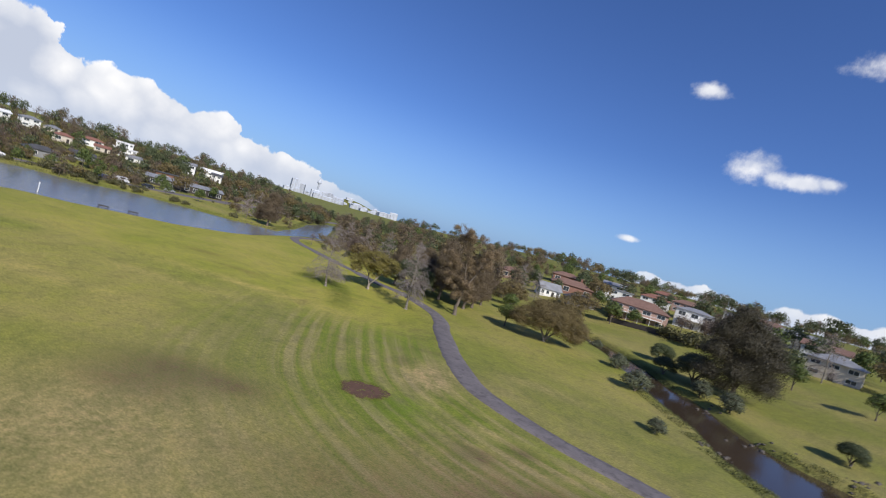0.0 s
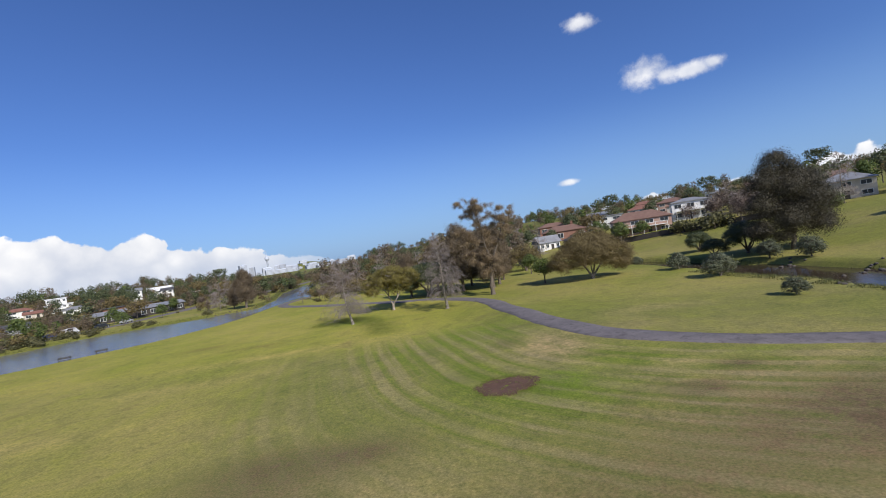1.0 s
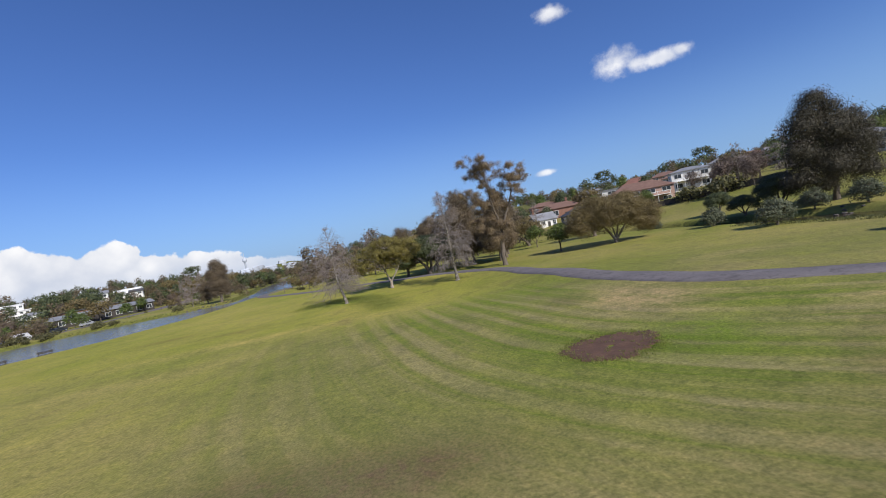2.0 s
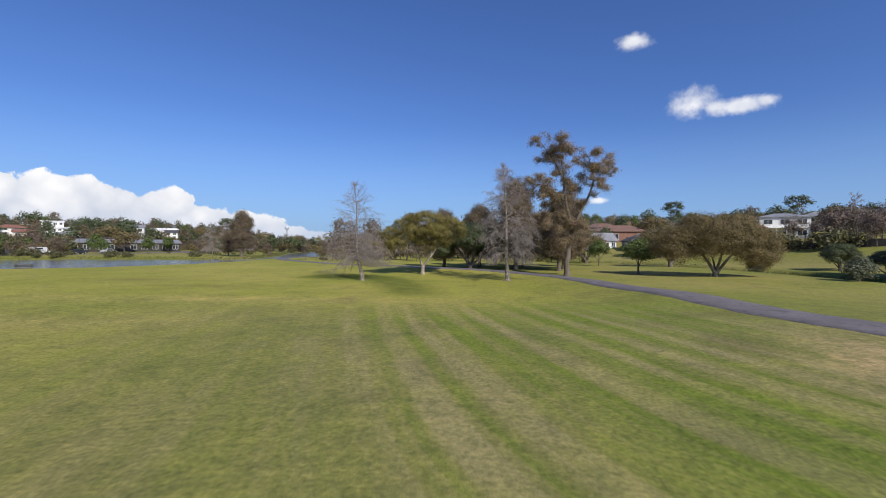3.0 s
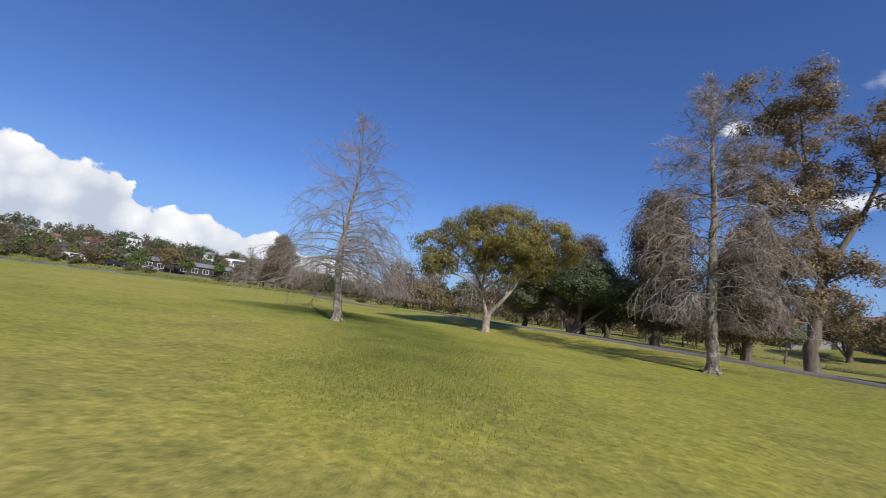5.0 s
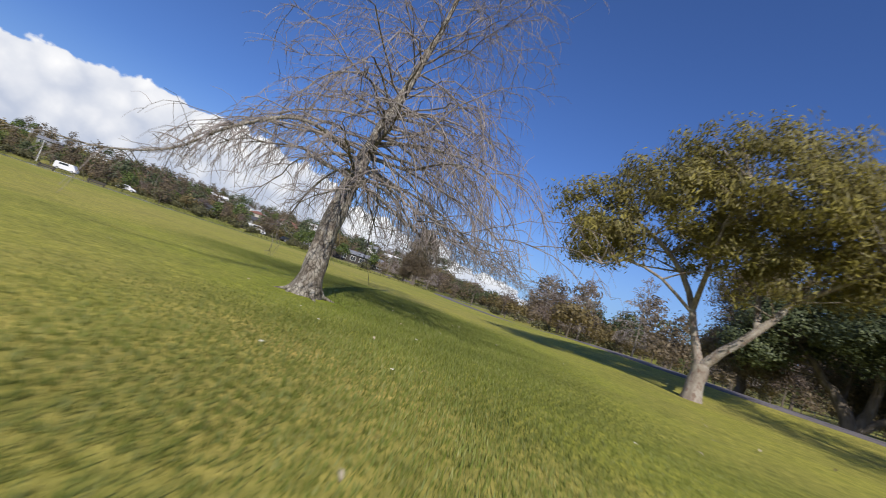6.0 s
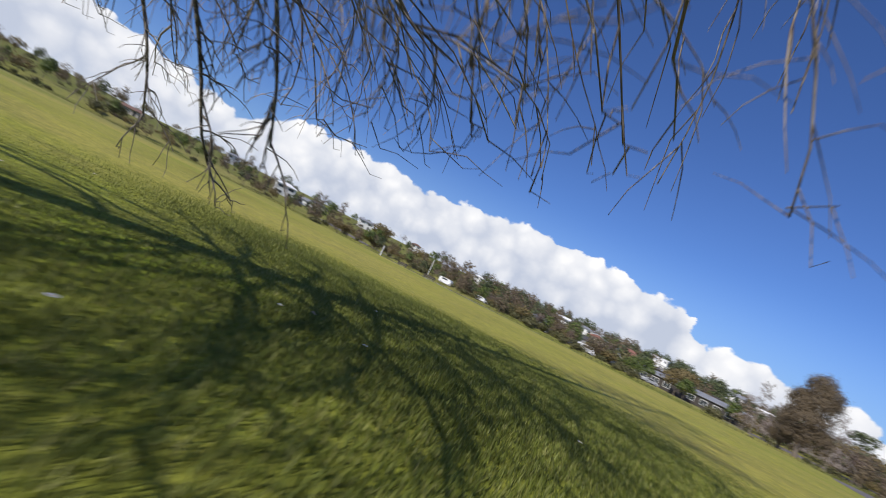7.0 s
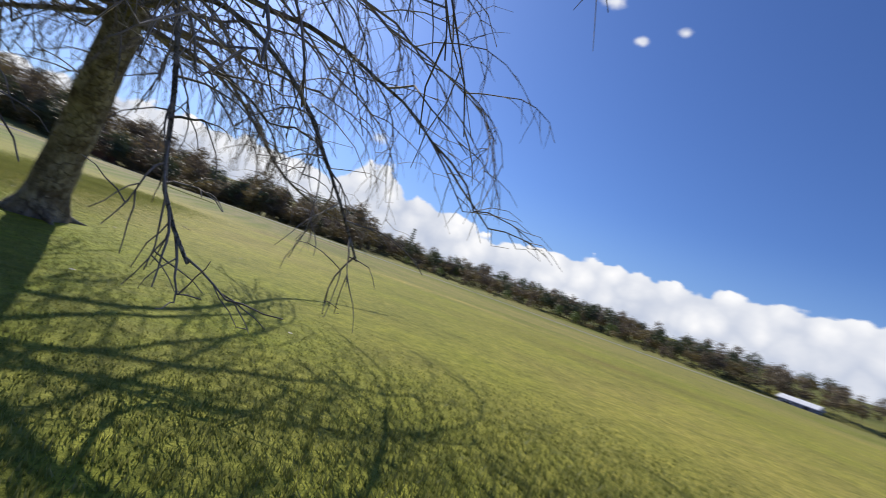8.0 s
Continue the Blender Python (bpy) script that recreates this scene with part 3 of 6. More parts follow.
def build_ground():
    xs, ys = axis(-62, 62, 0.9, 4600, 1.055), axis(-36, 128, 0.9, 4600, 1.055)
    X, Y = np.meshgrid(xs, ys)
    P = np.stack([X.ravel(), Y.ravel()], 1)
    z, dc, dl = land(P)
    nx, ny = len(xs), len(ys)
    i = (np.arange(ny - 1)[:, None] * nx + np.arange(nx - 1)).ravel()
    F = np.stack([i, i + 1, i + 1 + nx, i + nx], 1)
    ob = mesh_object("ground", np.column_stack([P, z]), F, GRASS, smooth=True)
    dp = poly_distance(P, PATH_LINE)
    x, y = P.T
    mown = ss(0.8, 3.5, dp) * (1 - 0.7 * ss(14, 24, dp) - 0.3 * ss(24, 32, dp)) * (1 - ss(30, 42, y)) * ss(-30, -20, -y + 0 * x) * (x < 30)
    mown *= np.where(x > np.interp(y, [-40, 0, 14, 26, 40], [44, 33, 18, 14.5, 12.5]), 0.0, 1.0)
    rank = np.clip((1 - ss(3.5, 8.5, dc)) * (x > 20) * (y < 70) + (1 - ss(2.5, 4.5, dc)), 0, 1) + 0.7 * (1 - ss(0.5, 2.5, dl)) + 0.8 * ss(150, 210, np.hypot(x + 5, y - 40))
    nearest = np.argmin(((P[:, None, :] - PATH_LINE[None, ::4]) ** 2).sum(2), 1) * 3.2

    def spots(rows):
        return np.clip(sum(k * np.exp(-(((x - cx) / rx) ** 2 + ((y - cy) / ry) ** 2)) for cx, cy, rx, ry, k in rows), 0, 1)

    # dark worn smudges and lusher growth: centre, radii, strength
    smudge = spots([(-4.2, -1.2, 4.5, 2.2, 0.8), (-5, -4.6, 4, 2.0, 0.6), (0.4, -1.2, 2.5, 1.4, 0.5), (21.4, 1.8, 1.3, 0.9, 1.0), (17.6, -0.5, 1.6, 0.9, 0.9), (29.4, -3.4, 3, 1.2, 1.0), (-28.8, 41.4, 3.5, 1.6, 0.6), (-19.4, 36.2, 4, 1.3, 0.5), (12.9, 20.7, 2.2, 0.6, 0.5), (10.2, 15.0, 1.2, 1.6, 0.5), (25, -5, 9, 3.5, 0.75), (31, -8, 8, 4, 0.7), (10, -8, 6, 2.5, 0.3), (17, -7, 11, 6, 0.35)])
    lush = spots([(11.5, 3.9, 2.0, 2.2, 1.0), (29.0, -0.9, 4.5, 0.9, 0.9), (24.5, 3.4, 4.0, 0.8, 0.5), (6.2, 8.2, 2.0, 3.0, 0.4), (-8.5, 46.5, 4.0, 3.6, 0.8), (-6.9, 44.6, 1.6, 1.6, 0.5), (9, 21, 8, 7, 0.6), (11, 2, 9, 6, 0.3)])
    soil = 0.5 * np.exp(-(((x - 19) / 7) ** 2 + ((y + 6) / 5) ** 2)) + 0.9 * np.exp(-(((x - 13.5) / 2.2) ** 2 + ((y - 13) / 5.5) ** 2)) + 0.6 * np.exp(-(((x + 4) / 7) ** 2 + ((y + 10) / 6) ** 2))
    soil += 0.5 * np.exp(-(((x + 15) / 14) ** 2 + ((y - 28) / 1.8) ** 2))
    soil += spots([(12.9, 10.9, 2.0, 2.4, 0.9), (18.7, 3.3, 2.6, 1.0, 0.7), (23.3, 0.1, 4.0, 0.9, 0.5), (-20, 19.7, 8, 1.6, 0.4), (-26, 9.2, 9, 1.6, 0.35), (-5.1, 40.5, 1.1, 0.5, 0.5), (-5.1, 41.5, 1.0, 0.4, 0.45), (-4.2, 39.5, 1.2, 0.6, 0.5), (-4.0, 40.6, 1.6, 0.5, 0.4), (-5.4, 38.6, 1.4, 0.5, 0.35), (-0.6, 40.9, 1.6, 0.4, 0.4), (25.9, 20, 5, 2, 0.4)])
    for name, v in (("lane", dp), ("mown", mown), ("rank", np.clip(rank, 0, 1)), ("soil", np.clip(soil, 0, 1)), ("smudge", smudge), ("lush", lush), ("reach", nearest), ("fresh", np.maximum(ss(16, 33, y), 0.55 * ss(4, 16, -x)) * (1 - 0.6 * ss(3, 14, x)) * (1 - 0.6 * ss(35, 90, np.hypot(x + 5, y - 45))))):
        ob.data.attributes.new(name, "FLOAT", "POINT").data.foreach_set("value", v.astype(np.float32))
    tagged(ob, "mown park lawn, green with dry tan mower bands", "ground", kind="structure")


def ribbon(name, line, half, mat, lift, label, wobble=0.08, kerb=0.03):
    """A strip of paving that follows the ground, with slightly uneven edges and thickness."""
    g = np.random.default_rng(len(line))
    t = np.gradient(line, axis=0)
    t /= np.linalg.norm(t, axis=1, keepdims=True)
    n = np.column_stack([-t[:, 1], t[:, 0]])
    k = len(line)
    offs = [-half, -half, -half / 2, 0, half / 2, half, half]
    rows = []
    ragged = {side: np.convolve(g.normal(0, wobble, k + 4), np.ones(5) / 5, "valid") * 2 for side in (-1, 1)}
    for j, o in enumerate(offs):
        w = o + (np.sign(o) * ragged[1 if o > 0 else -1] if abs(o) == half else 0)
        w = w + (np.sign(o) * 0.04 if j in (0, 6) else 0)
        q = line + n * np.asarray(w).reshape(-1, 1)
        z = np.maximum(land(q)[0], -0.35) + lift + 0.02 * (1 - (o / half) ** 2)
        if j in (0, 6):
            z = z - kerb - lift
        rows.append(np.column_stack([q, z]))
    V = np.stack(rows, 1).reshape(-1, 3)
    m = len(offs)
    i = (np.arange(k - 1)[:, None] * m + np.arange(m - 1)).ravel()
    ob = mesh_object(name, V, np.stack([i, i + m, i + m + 1, i + 1], 1), mat, smooth=True)
    return tagged(ob, label, "path", kind="structure")


def build_water():
    for name, x0, x1, y0, y1, z, mat, label in (("water_lake", -160, -36, -80, 245, -0.62, LAKE, "calm lake reflecting the blue sky"),
                                                ("water_creek", -38, 75, -125, 135, -0.95, CREEK, "narrow brown creek with still water")):
        bm = bmesh.new()
        bmesh.ops.create_grid(bm, x_segments=8, y_segments=8, size=0.5, matrix=Matrix.Translation(((x0 + x1) / 2, (y0 + y1) / 2, z)) @ Matrix.Diagonal((x1 - x0, y1 - y0, 1, 1)))
        tagged(part(name, bm, mat, None), label, "water", kind="structure")


build_ground()
build_water()
ribbon("path", PATH_LINE, 1.32, ASPHALT, 0.035, "grey asphalt path winding through the park")
ribbon("road", ROAD_LINE, 3.6, ASPHALT, 0.05, "grey asphalt road beside the lake")
ribbon("path_south", catmull([(-75, -14), (-50, -24), (-26, -31), (-5, -35), (25, -40)], 2.0), 1.1, CONCRETE, 0.04, "pale concrete footpath along the far side of the field")


# ---------------------------------------------------------------- trees


def bare_tree(x, y, tall, reach, low, seed, label, lean=(0.0, 0.0), boughs=58, girth=0.19, extra=(), floor=1.25, twigs=6, group="", dense=11, bend=None, taper=0.85, low_bias=1.08, thick=(), fat=1.0):
    """A leafless tree with one leader, spreading boughs that droop at their ends, and hanging twigs."""
    g = np.random.default_rng(seed)
    z0 = height(x, y)
    tree = root("bare_tree", x, y, z0, 0, label, "tree", group)
    k = 26
    s = np.linspace(0, 1, k)
    sway = np.column_stack([np.cumsum(g.normal(0, 0.035, k)), np.cumsum(g.normal(0, 0.035, k))]) * (tall / 9) * s[:, None] ** 0.5
    trunk = np.column_stack([lean[0] * s ** 0.9 + sway[:, 0], lean[1] * s ** 0.9 + sway[:, 1], s * tall - 0.12])
    if bend:
        q = np.array(bend, float)
        trunk[:, 0] = np.interp(trunk[:, 2], q[:, 2], q[:, 0]) + sway[:, 0] * 0.6
        trunk[:, 1] = np.interp(trunk[:, 2], q[:, 2], q[:, 1]) + sway[:, 1] * 0.6
    rad = girth * (1 - s) ** taper * 0.95 + 0.012 + girth * 0.5 * np.exp(-s * tall / 0.2)
    fine_s = np.linspace(0, 1, 90)
    V, F = tubes([(np.column_stack([np.interp(fine_s, s, trunk[:, j]) for j in range(3)]), np.interp(fine_s, s, rad))], 20)
    # buttressed, knotty foot
    low_part = np.clip(1 - V[:, 2] / 0.55, 0, 1)
    axis_xy = np.column_stack([np.interp(V[:, 2], trunk[:, 2], trunk[:, 0]), np.interp(V[:, 2], trunk[:, 2], trunk[:, 1])])
    ang = np.arctan2(V[:, 1] - axis_xy[:, 1], V[:, 0] - axis_xy[:, 0])
    f = 1 + low_part ** 1.5 * (0.10 * np.sin(ang * 2 + seed) + 0.06 * np.sin(ang * 5 + 1)) + 0.03 * np.sin(ang * 4 + V[:, 2] * 3.1) + 0.025 * np.sin(V[:, 2] * 9 + ang * 2)
    f = f + np.array([0.09 * noise.noise(Vector(v) * 5.0) + 0.05 * noise.noise(Vector(v) * 14.0) for v in V])
    V[:, :2] = axis_xy + (V[:, :2] - axis_xy) * f[:, None]
    mesh_object("trunk", V, F, BARK_GREY, tree, True)
    # roots that run out over the grass
    roots = []
    for i in range(5):
        a = i * 1.26 + g.uniform(-0.45, 0.45)
        d = np.array([math.cos(a), math.sin(a), 0])
        p = np.array([d * girth * 1.0 + [0, 0, 0.12], d * girth * 1.5 + [0, 0, 0.03], d * girth * g.uniform(1.9, 2.6) + g.normal(0, 0.02, 3) + [0, 0, 0.0], d * girth * 3.2 + [0, 0, -0.05]])
        roots.append((p, np.array([0.3, 0.2, 0.13, 0.06]) * girth))
    for q in roots:
        mesh_object("root", *tubes([q], 7), BARK_GREY, tree, True)
    golden = 2.399963
    starts = []
    for i in range(boughs):
        u = (i + 0.5) / boughs
        h = low + (tall * 0.985 - low) * u ** low_bias
        starts.append((h, i * golden + g.uniform(-0.4, 0.4), (h - low) / (tall - low)))
    starts = [(h, a, u, 0) for h, a, u in starts] + [(h, a, (h - low) / (tall - low), L) for h, a, L in thick]
    for i, (h, a, u, given) in enumerate(starts):
        hf = (h - low) / (tall - low)
        L = reach * ((1 - hf ** 1.7) * 0.84 + 0.14) * g.uniform(0.78, 1.12) * (0.72 + 0.28 * min(1, u / 0.12))
        L = given or L
        many = twigs + (2 if given else 0)
        p = np.array([np.interp(h, trunk[:, 2], trunk[:, 0]), np.interp(h, trunk[:, 2], trunk[:, 1]), h])
        up = -0.05 + 0.25 * min(1, u * 4) + 1.1 * u ** 1.5 + g.normal(0, 0.1)
        d = np.array([math.cos(a), math.sin(a), up])
        main = limb(g, p, d / np.linalg.norm(d), L, 9, 0.26 * (1 - u) + 0.02, 0.12 if given else 0.19, floor + 0.25)
        r0 = max(0.010, np.interp(h, trunk[:, 2], rad) * (0.29 if given else 0.25) * g.uniform(0.7, 1.15))
        heavy = [(main, np.linspace(r0, 0.006, 10) * np.linspace(1, 0.85, 10))]
        fine, hair = [], []
        n2 = max(4, int(dense * (1.15 if given else 1.0) * (L / reach) ** 0.6))
        for j in range(n2):
            q, t = along(main, 0.16 + 0.82 * (j + g.random()) / n2)
            t = t / np.linalg.norm(t)
            side = np.cross(t, [0, 0, 1]) * (1 if j % 2 else -1)
            d2 = t * 0.75 + side * g.uniform(0.3, 0.9) + np.array([0, 0, g.normal(0.0, 0.22)])
            l2 = L * g.uniform(0.2, 0.42) + 0.12
            sec = limb(g, q, d2 / np.linalg.norm(d2), l2, 6, 0.5 * (1 - u) + 0.05, 0.15, floor)
            fine.append((sec, np.linspace(max(0.007, r0 * 0.3), 0.0035, 7) * fat ** 0.5))
            for m in range(many):
                q3, t3 = along(sec, 0.12 + 0.86 * (m + g.random()) / many)
                t3 = t3 / np.linalg.norm(t3)
                d3 = t3 * 0.8 + g.normal(0, 0.55, 3) + np.array([0, 0, -0.35 * (1 - u) + 0.12 * u])
                tw = limb(g, q3, d3 / np.linalg.norm(d3), g.uniform(0.22, 0.62) * (0.75 + 0.35 * (1 - u)), 3, 0.62 * (1 - u), 0.17, floor - 0.1)
                hair.append((tw, np.linspace(0.0052, 0.0022, 4) * fat))
        V1, F1 = tubes(heavy, 7)
        V2, F2 = tubes(fine, 4)
        b = mesh_object("branch", V1, F1, BARK_GREY if r0 > 0.03 else BARK_TWIG, tree, True)
        tagged(mesh_object("twig", V2, F2, BARK_TWIG, b, True), kind="stuff")
        V3, F3 = tubes(hair, 3)
        tagged(mesh_object("fine_twig", V3, F3, BARK_TWIG if i % 2 else BARK_REDTWIG, b, True), kind="stuff")
    for pts, r0 in extra:
        main = catmull(pts, 0.18)
        b = mesh_object("branch", *tubes([(main, np.linspace(r0, r0 * 0.3, len(main)))], 7), BARK_GREY, tree, True)
        fine = []
        for m in range(22):
            q, t = along(main, 0.25 + 0.74 * m / 21)
            d = t / np.linalg.norm(t) * 0.6 + g.normal(0, 0.4, 3) + np.array([0, 0, -0.15])
            sec = limb(g, q, d / np.linalg.norm(d), g.uniform(0.3, 0.8), 6, 0.3, 0.16, 0.3)
            fine.append((sec, np.linspace(r0 * 0.26, 0.003, 7)))
            for w in range(3):
                q, t = along(sec, g.uniform(0.2, 0.9))
                d = t / np.linalg.norm(t) * 0.7 + g.normal(0, 0.5, 3) + np.array([0, 0, -0.2])
                fine.append((limb(g, q, d / np.linalg.norm(d), g.uniform(0.15, 0.4), 4, 0.3, 0.15, 0.25), np.linspace(0.0045, 0.0022, 5)))
        tagged(mesh_object("twig", *tubes(fine, 4), BARK_TWIG, b, True), kind="stuff")
    return tree


# the pale bare tree that the way passes, and its neighbour
bare_tree(-7.87, 43.15, 9.7, 3.8, 2.05, 11, "tall leafless tree with pale grey trunk and drooping twigs", (0, 0), 92, 0.195, bend=[(0, 0, -0.2), (0, 0, 0), (-0.25, 0.25, 1), (-0.6, 0.73, 2), (-0.85, 1.2, 3), (-1.0, 1.6, 4), (-1.1, 1.98, 5), (-1.15, 2.27, 6), (-1.2, 2.56, 7), (-1.3, 2.8, 8), (-1.5, 3.1, 10.3)], taper=1.3, low_bias=1.35, thick=[(2.1 + 0.13 * i, radians(5 + (i * 53) % 100), 2.7 + 0.34 * ((i * 7) % 6)) for i in range(16)] + [(2.3, radians(-62), 2.6), (2.7, radians(-30), 3.0), (3.0, radians(-5), 3.2), (3.4, radians(-45), 3.2)], fat=0.95,
          extra=[([(0, 0, 2.35), (-0.55, -0.75, 2.5), (-1.15, -1.35, 2.0), (-1.7, -1.7, 1.45), (-2.4, -2.2, 1.15), (-3.1, -2.7, 1.1)], 0.034),
                 ([(-0.6, 0.72, 2.0), (-1.15, 1.45, 2.3), (-1.75, 2.05, 1.95), (-2.15, 2.4, 1.3), (-2.4, 2.6, 0.75), (-2.7, 2.75, 0.45)], 0.032),
                 ([(-0.7, 0.9, 2.3), (-1.1, 1.8, 2.6), (-1.45, 2.6, 2.1), (-1.7, 3.0, 1.4), (-1.8, 3.2, 0.85)], 0.03),
                 ([(-0.65, 0.8, 2.15), (-1.5, 1.2, 2.35), (-2.4, 1.5, 1.9), (-3.0, 1.7, 1.25), (-3.4, 1.75, 0.7)], 0.03)], group="bare trees on the lawn", twigs=6, dense=12)
bare_tree(6.45, 43.6, 11.2, 3.5, 2.3, 23, "slender leafless tree with whitish trunk beside the path", (-0.3, 0.3), 84, 0.22, floor=1.6, twigs=8, dense=14, fat=1.9, group="bare trees on the lawn")


def leafy_tree(name, x, y, label, stems, blobs, leaf_mat, bark, seed, clumps, per, size, width, spread, hang=0.4, shell=0.62, sides=9, twigs=True, group="", turn=0.0, category="tree"):
    """A tree with trunk and limbs along given polylines and a crown of leafy clumps on twigs."""
    g = np.random.default_rng(seed)
    tree = root(name, x, y, height(x, y), turn, label, category, group)
    for i, (pts, r0, r1) in enumerate(stems):
        p = catmull(pts, 0.5)
        r = np.linspace(r0, r1, len(p))
        if pts[0][2] <= 0:
            r = r + r0 * 0.4 * np.exp(-np.arange(len(p)) * 0.5 / 0.35)
        p[1:-1] += g.normal(0, r0 * 0.12, (len(p) - 2, 3))
        mesh_object("trunk" if i == 0 else "limb", *tubes([(p, r)], sides), bark, tree, True)
    c, pts, out = clump_points(g, blobs, clumps, per, spread, shell)
    if twigs:
        ends = np.array([q for p, _, _ in stems for q in catmull(p, 0.6)[len(p) // 2:]])
        paths = []
        for q in c[:: max(1, len(c) // 160)]:
            e = ends[np.argmin(((ends - q) ** 2).sum(1) + np.where(ends[:, 2] > q[2], 6, 0))]
            mid = (e + q) / 2 + g.normal(0, 0.12, 3) * np.linalg.norm(q - e) * 0.5
            paths.append((np.array([e, mid, q]), np.array([0.035, 0.022, 0.008]) * (0.7 + size)))
        tagged(mesh_object("twig", *tubes(paths, 4), bark, tree, True), kind="stuff")
    tagged(mesh_object("crown", *leaves(g, pts, size, width, hang, out), leaf_mat, tree), kind="stuff")
    return tree


# yellow-green gum with a forked trunk, close beside the way
leafy_tree("gum_tree", -2.4, 52.3, "spreading gum tree with forked pale trunk and yellow-green drooping leaves", [
    ([(0, 0, -0.1), (0.02, 0.0, 0.5), (0.0, 0.0, 1.0)], 0.22, 0.22),
    ([(0.0, 0, 0.9), (-0.25, 0.1, 1.6), (-0.5, 0.2, 2.4), (-1.0, 0.3, 3.4), (-2.0, 0.2, 4.3), (-3.2, 0.1, 4.9)], 0.13, 0.04),
    ([(0.0, 0, 0.9), (0.45, -0.1, 1.5), (1.0, -0.2, 2.2), (1.6, 0.0, 3.2), (2.2, 0.3, 4.5), (2.6, 0.4, 5.6)], 0.145, 0.04),
    ([(-0.5, 0.2, 2.4), (-0.4, -0.5, 3.4), (-0.3, -1.0, 4.6), (0.0, -1.3, 5.8)], 0.085, 0.03),
    ([(1.0, -0.2, 2.2), (0.9, 0.7, 3.6), (0.6, 1.5, 4.8), (0.3, 1.9, 5.8)], 0.085, 0.03),
    ([(1.6, 0, 3.2), (2.5, -0.6, 3.9), (3.5, -0.9, 4.8), (4.2, -0.8, 5.4)], 0.075, 0.025),
    ([(-0.5, 0.2, 2.3), (-1.4, -0.7, 2.9), (-2.3, -1.3, 3.1), (-2.9, -1.5, 2.8)], 0.05, 0.02)], [
    (0.3, 0, 6.5, 2.5, 2.4, 0.95), (-3.8, 0.2, 4.9, 1.4, 1.4, 0.75), (-2.1, 0.3, 5.8, 1.7, 1.7, 0.9), (3.2, -0.3, 6.0, 1.6, 1.5, 0.8), (1.8, 0.8, 5.5, 1.5, 1.5, 0.9),
    (-1.1, -1.6, 4.9, 1.5, 1.2, 0.9), (0.6, 2.3, 5.3, 1.8, 1.4, 0.9), (1.2, -1.9, 5.2, 1.5, 1.2, 0.9), (-2.8, -1.2, 3.6, 1.2, 1.0, 0.9), (-0.8, 1.2, 4.4, 1.2, 1.1, 0.8),
    (-3.6, 0.4, 3.7, 1.1, 1.1, 0.8), (3.9, 0.2, 5.0, 1.3, 1.3, 0.8), (4.4, -0.4, 5.2, 0.9, 0.9, 0.6), (0.2, -0.9, 4.3, 1.2, 0.9, 0.7), (2.4, -1.0, 4.6, 1.2, 1.0, 0.7), (2.2, 1.6, 4.4, 1.3, 1.1, 0.8), (0.9, -0.9, 3.5, 1.1, 0.9, 0.8), (2.7, -0.4, 3.8, 1.0, 0.9, 0.7)],
    LEAF_GUM, BARK_GUM, 31, 680, 100, 0.165, 0.045, 0.22, 1.2)

# tall open gum beside the path
GUM = [(-3.5, 0.2, 16.2, 0.9, 0.9, 0.55), (-0.8, 0, 15.5, 1.5, 1.4, 0.85), (-1.6, 0.6, 13.8, 1.3, 1.3, 0.8), (1.9, -0.3, 14.7, 1.7, 1.5, 0.9), (3.0, 0.4, 13.2, 1.4, 1.4, 0.8),
       (4.7, 0, 13.0, 0.8, 0.8, 0.5), (3.4, -0.3, 11.2, 1.2, 1.1, 0.6), (0.0, 0.8, 11.3, 1.5, 1.4, 0.9), (-2.6, -0.3, 10.0, 1.5, 1.3, 0.8), (-1.6, 0.5, 8.5, 1.4, 1.3, 0.9),
       (1.9, 0.2, 8.6, 0.9, 0.9, 0.6), (-0.9, -0.4, 6.4, 1.6, 1.5, 0.9), (0.1, 0.5, 4.6, 1.5, 1.5, 0.9), (-4.2, 0.5, 10.7, 1.3, 1.2, 0.8), (-0.4, -1.2, 13.0, 1.2, 1.0, 0.8), (0.6, -1.0, 5.6, 1.3, 1.2, 0.9)]
g6 = np.random.default_rng(71)
GUM = [(x + g6.normal(0, 0.85) * rx, y + g6.normal(0, 0.85) * ry, z + g6.normal(0, 1.1) * rz, rx * k, ry * k, rx * k * 0.9) for x, y, z, rx, ry, rz in GUM for k in g6.uniform(0.28, 0.56, 9)]
leafy_tree("gum_tree", 14.9, 52.6, "very tall open gum tree with rusty brown leaf clusters", [
    ([(0, 0, -0.1), (-0.05, 0, 1.5), (0.15, 0.1, 3.2), (0.45, 0.1, 5.0)], 0.36, 0.28),
    ([(0.45, 0.1, 5.0), (0.2, 0, 7.0), (-0.3, 0, 9.0), (-0.5, 0.1, 11.5), (-0.9, 0, 14.8)], 0.21, 0.05),
    ([(0.45, 0.1, 5.0), (1.3, 0, 7.2), (2.4, 0, 9.4), (3.0, 0, 11.5), (2.4, -0.1, 14.2)], 0.19, 0.05),
    ([(-0.3, 0, 9.0), (-1.5, 0, 10.0), (-2.8, -0.1, 10.8), (-4.2, 0.4, 11.0)], 0.09, 0.03),
    ([(-0.5, 0.1, 11.5), (-1.6, 0.1, 13.6), (-3.3, 0.2, 16.0)], 0.08, 0.03),
    ([(2.8, 0, 11), (3.9, 0.1, 12.2), (4.6, 0, 13.0)], 0.07, 0.03)], GUM, LEAF_RUST, BARK_DARK, 37, 3600, 13, 0.21, 0.075, 0.25, 0.9, 0.4)

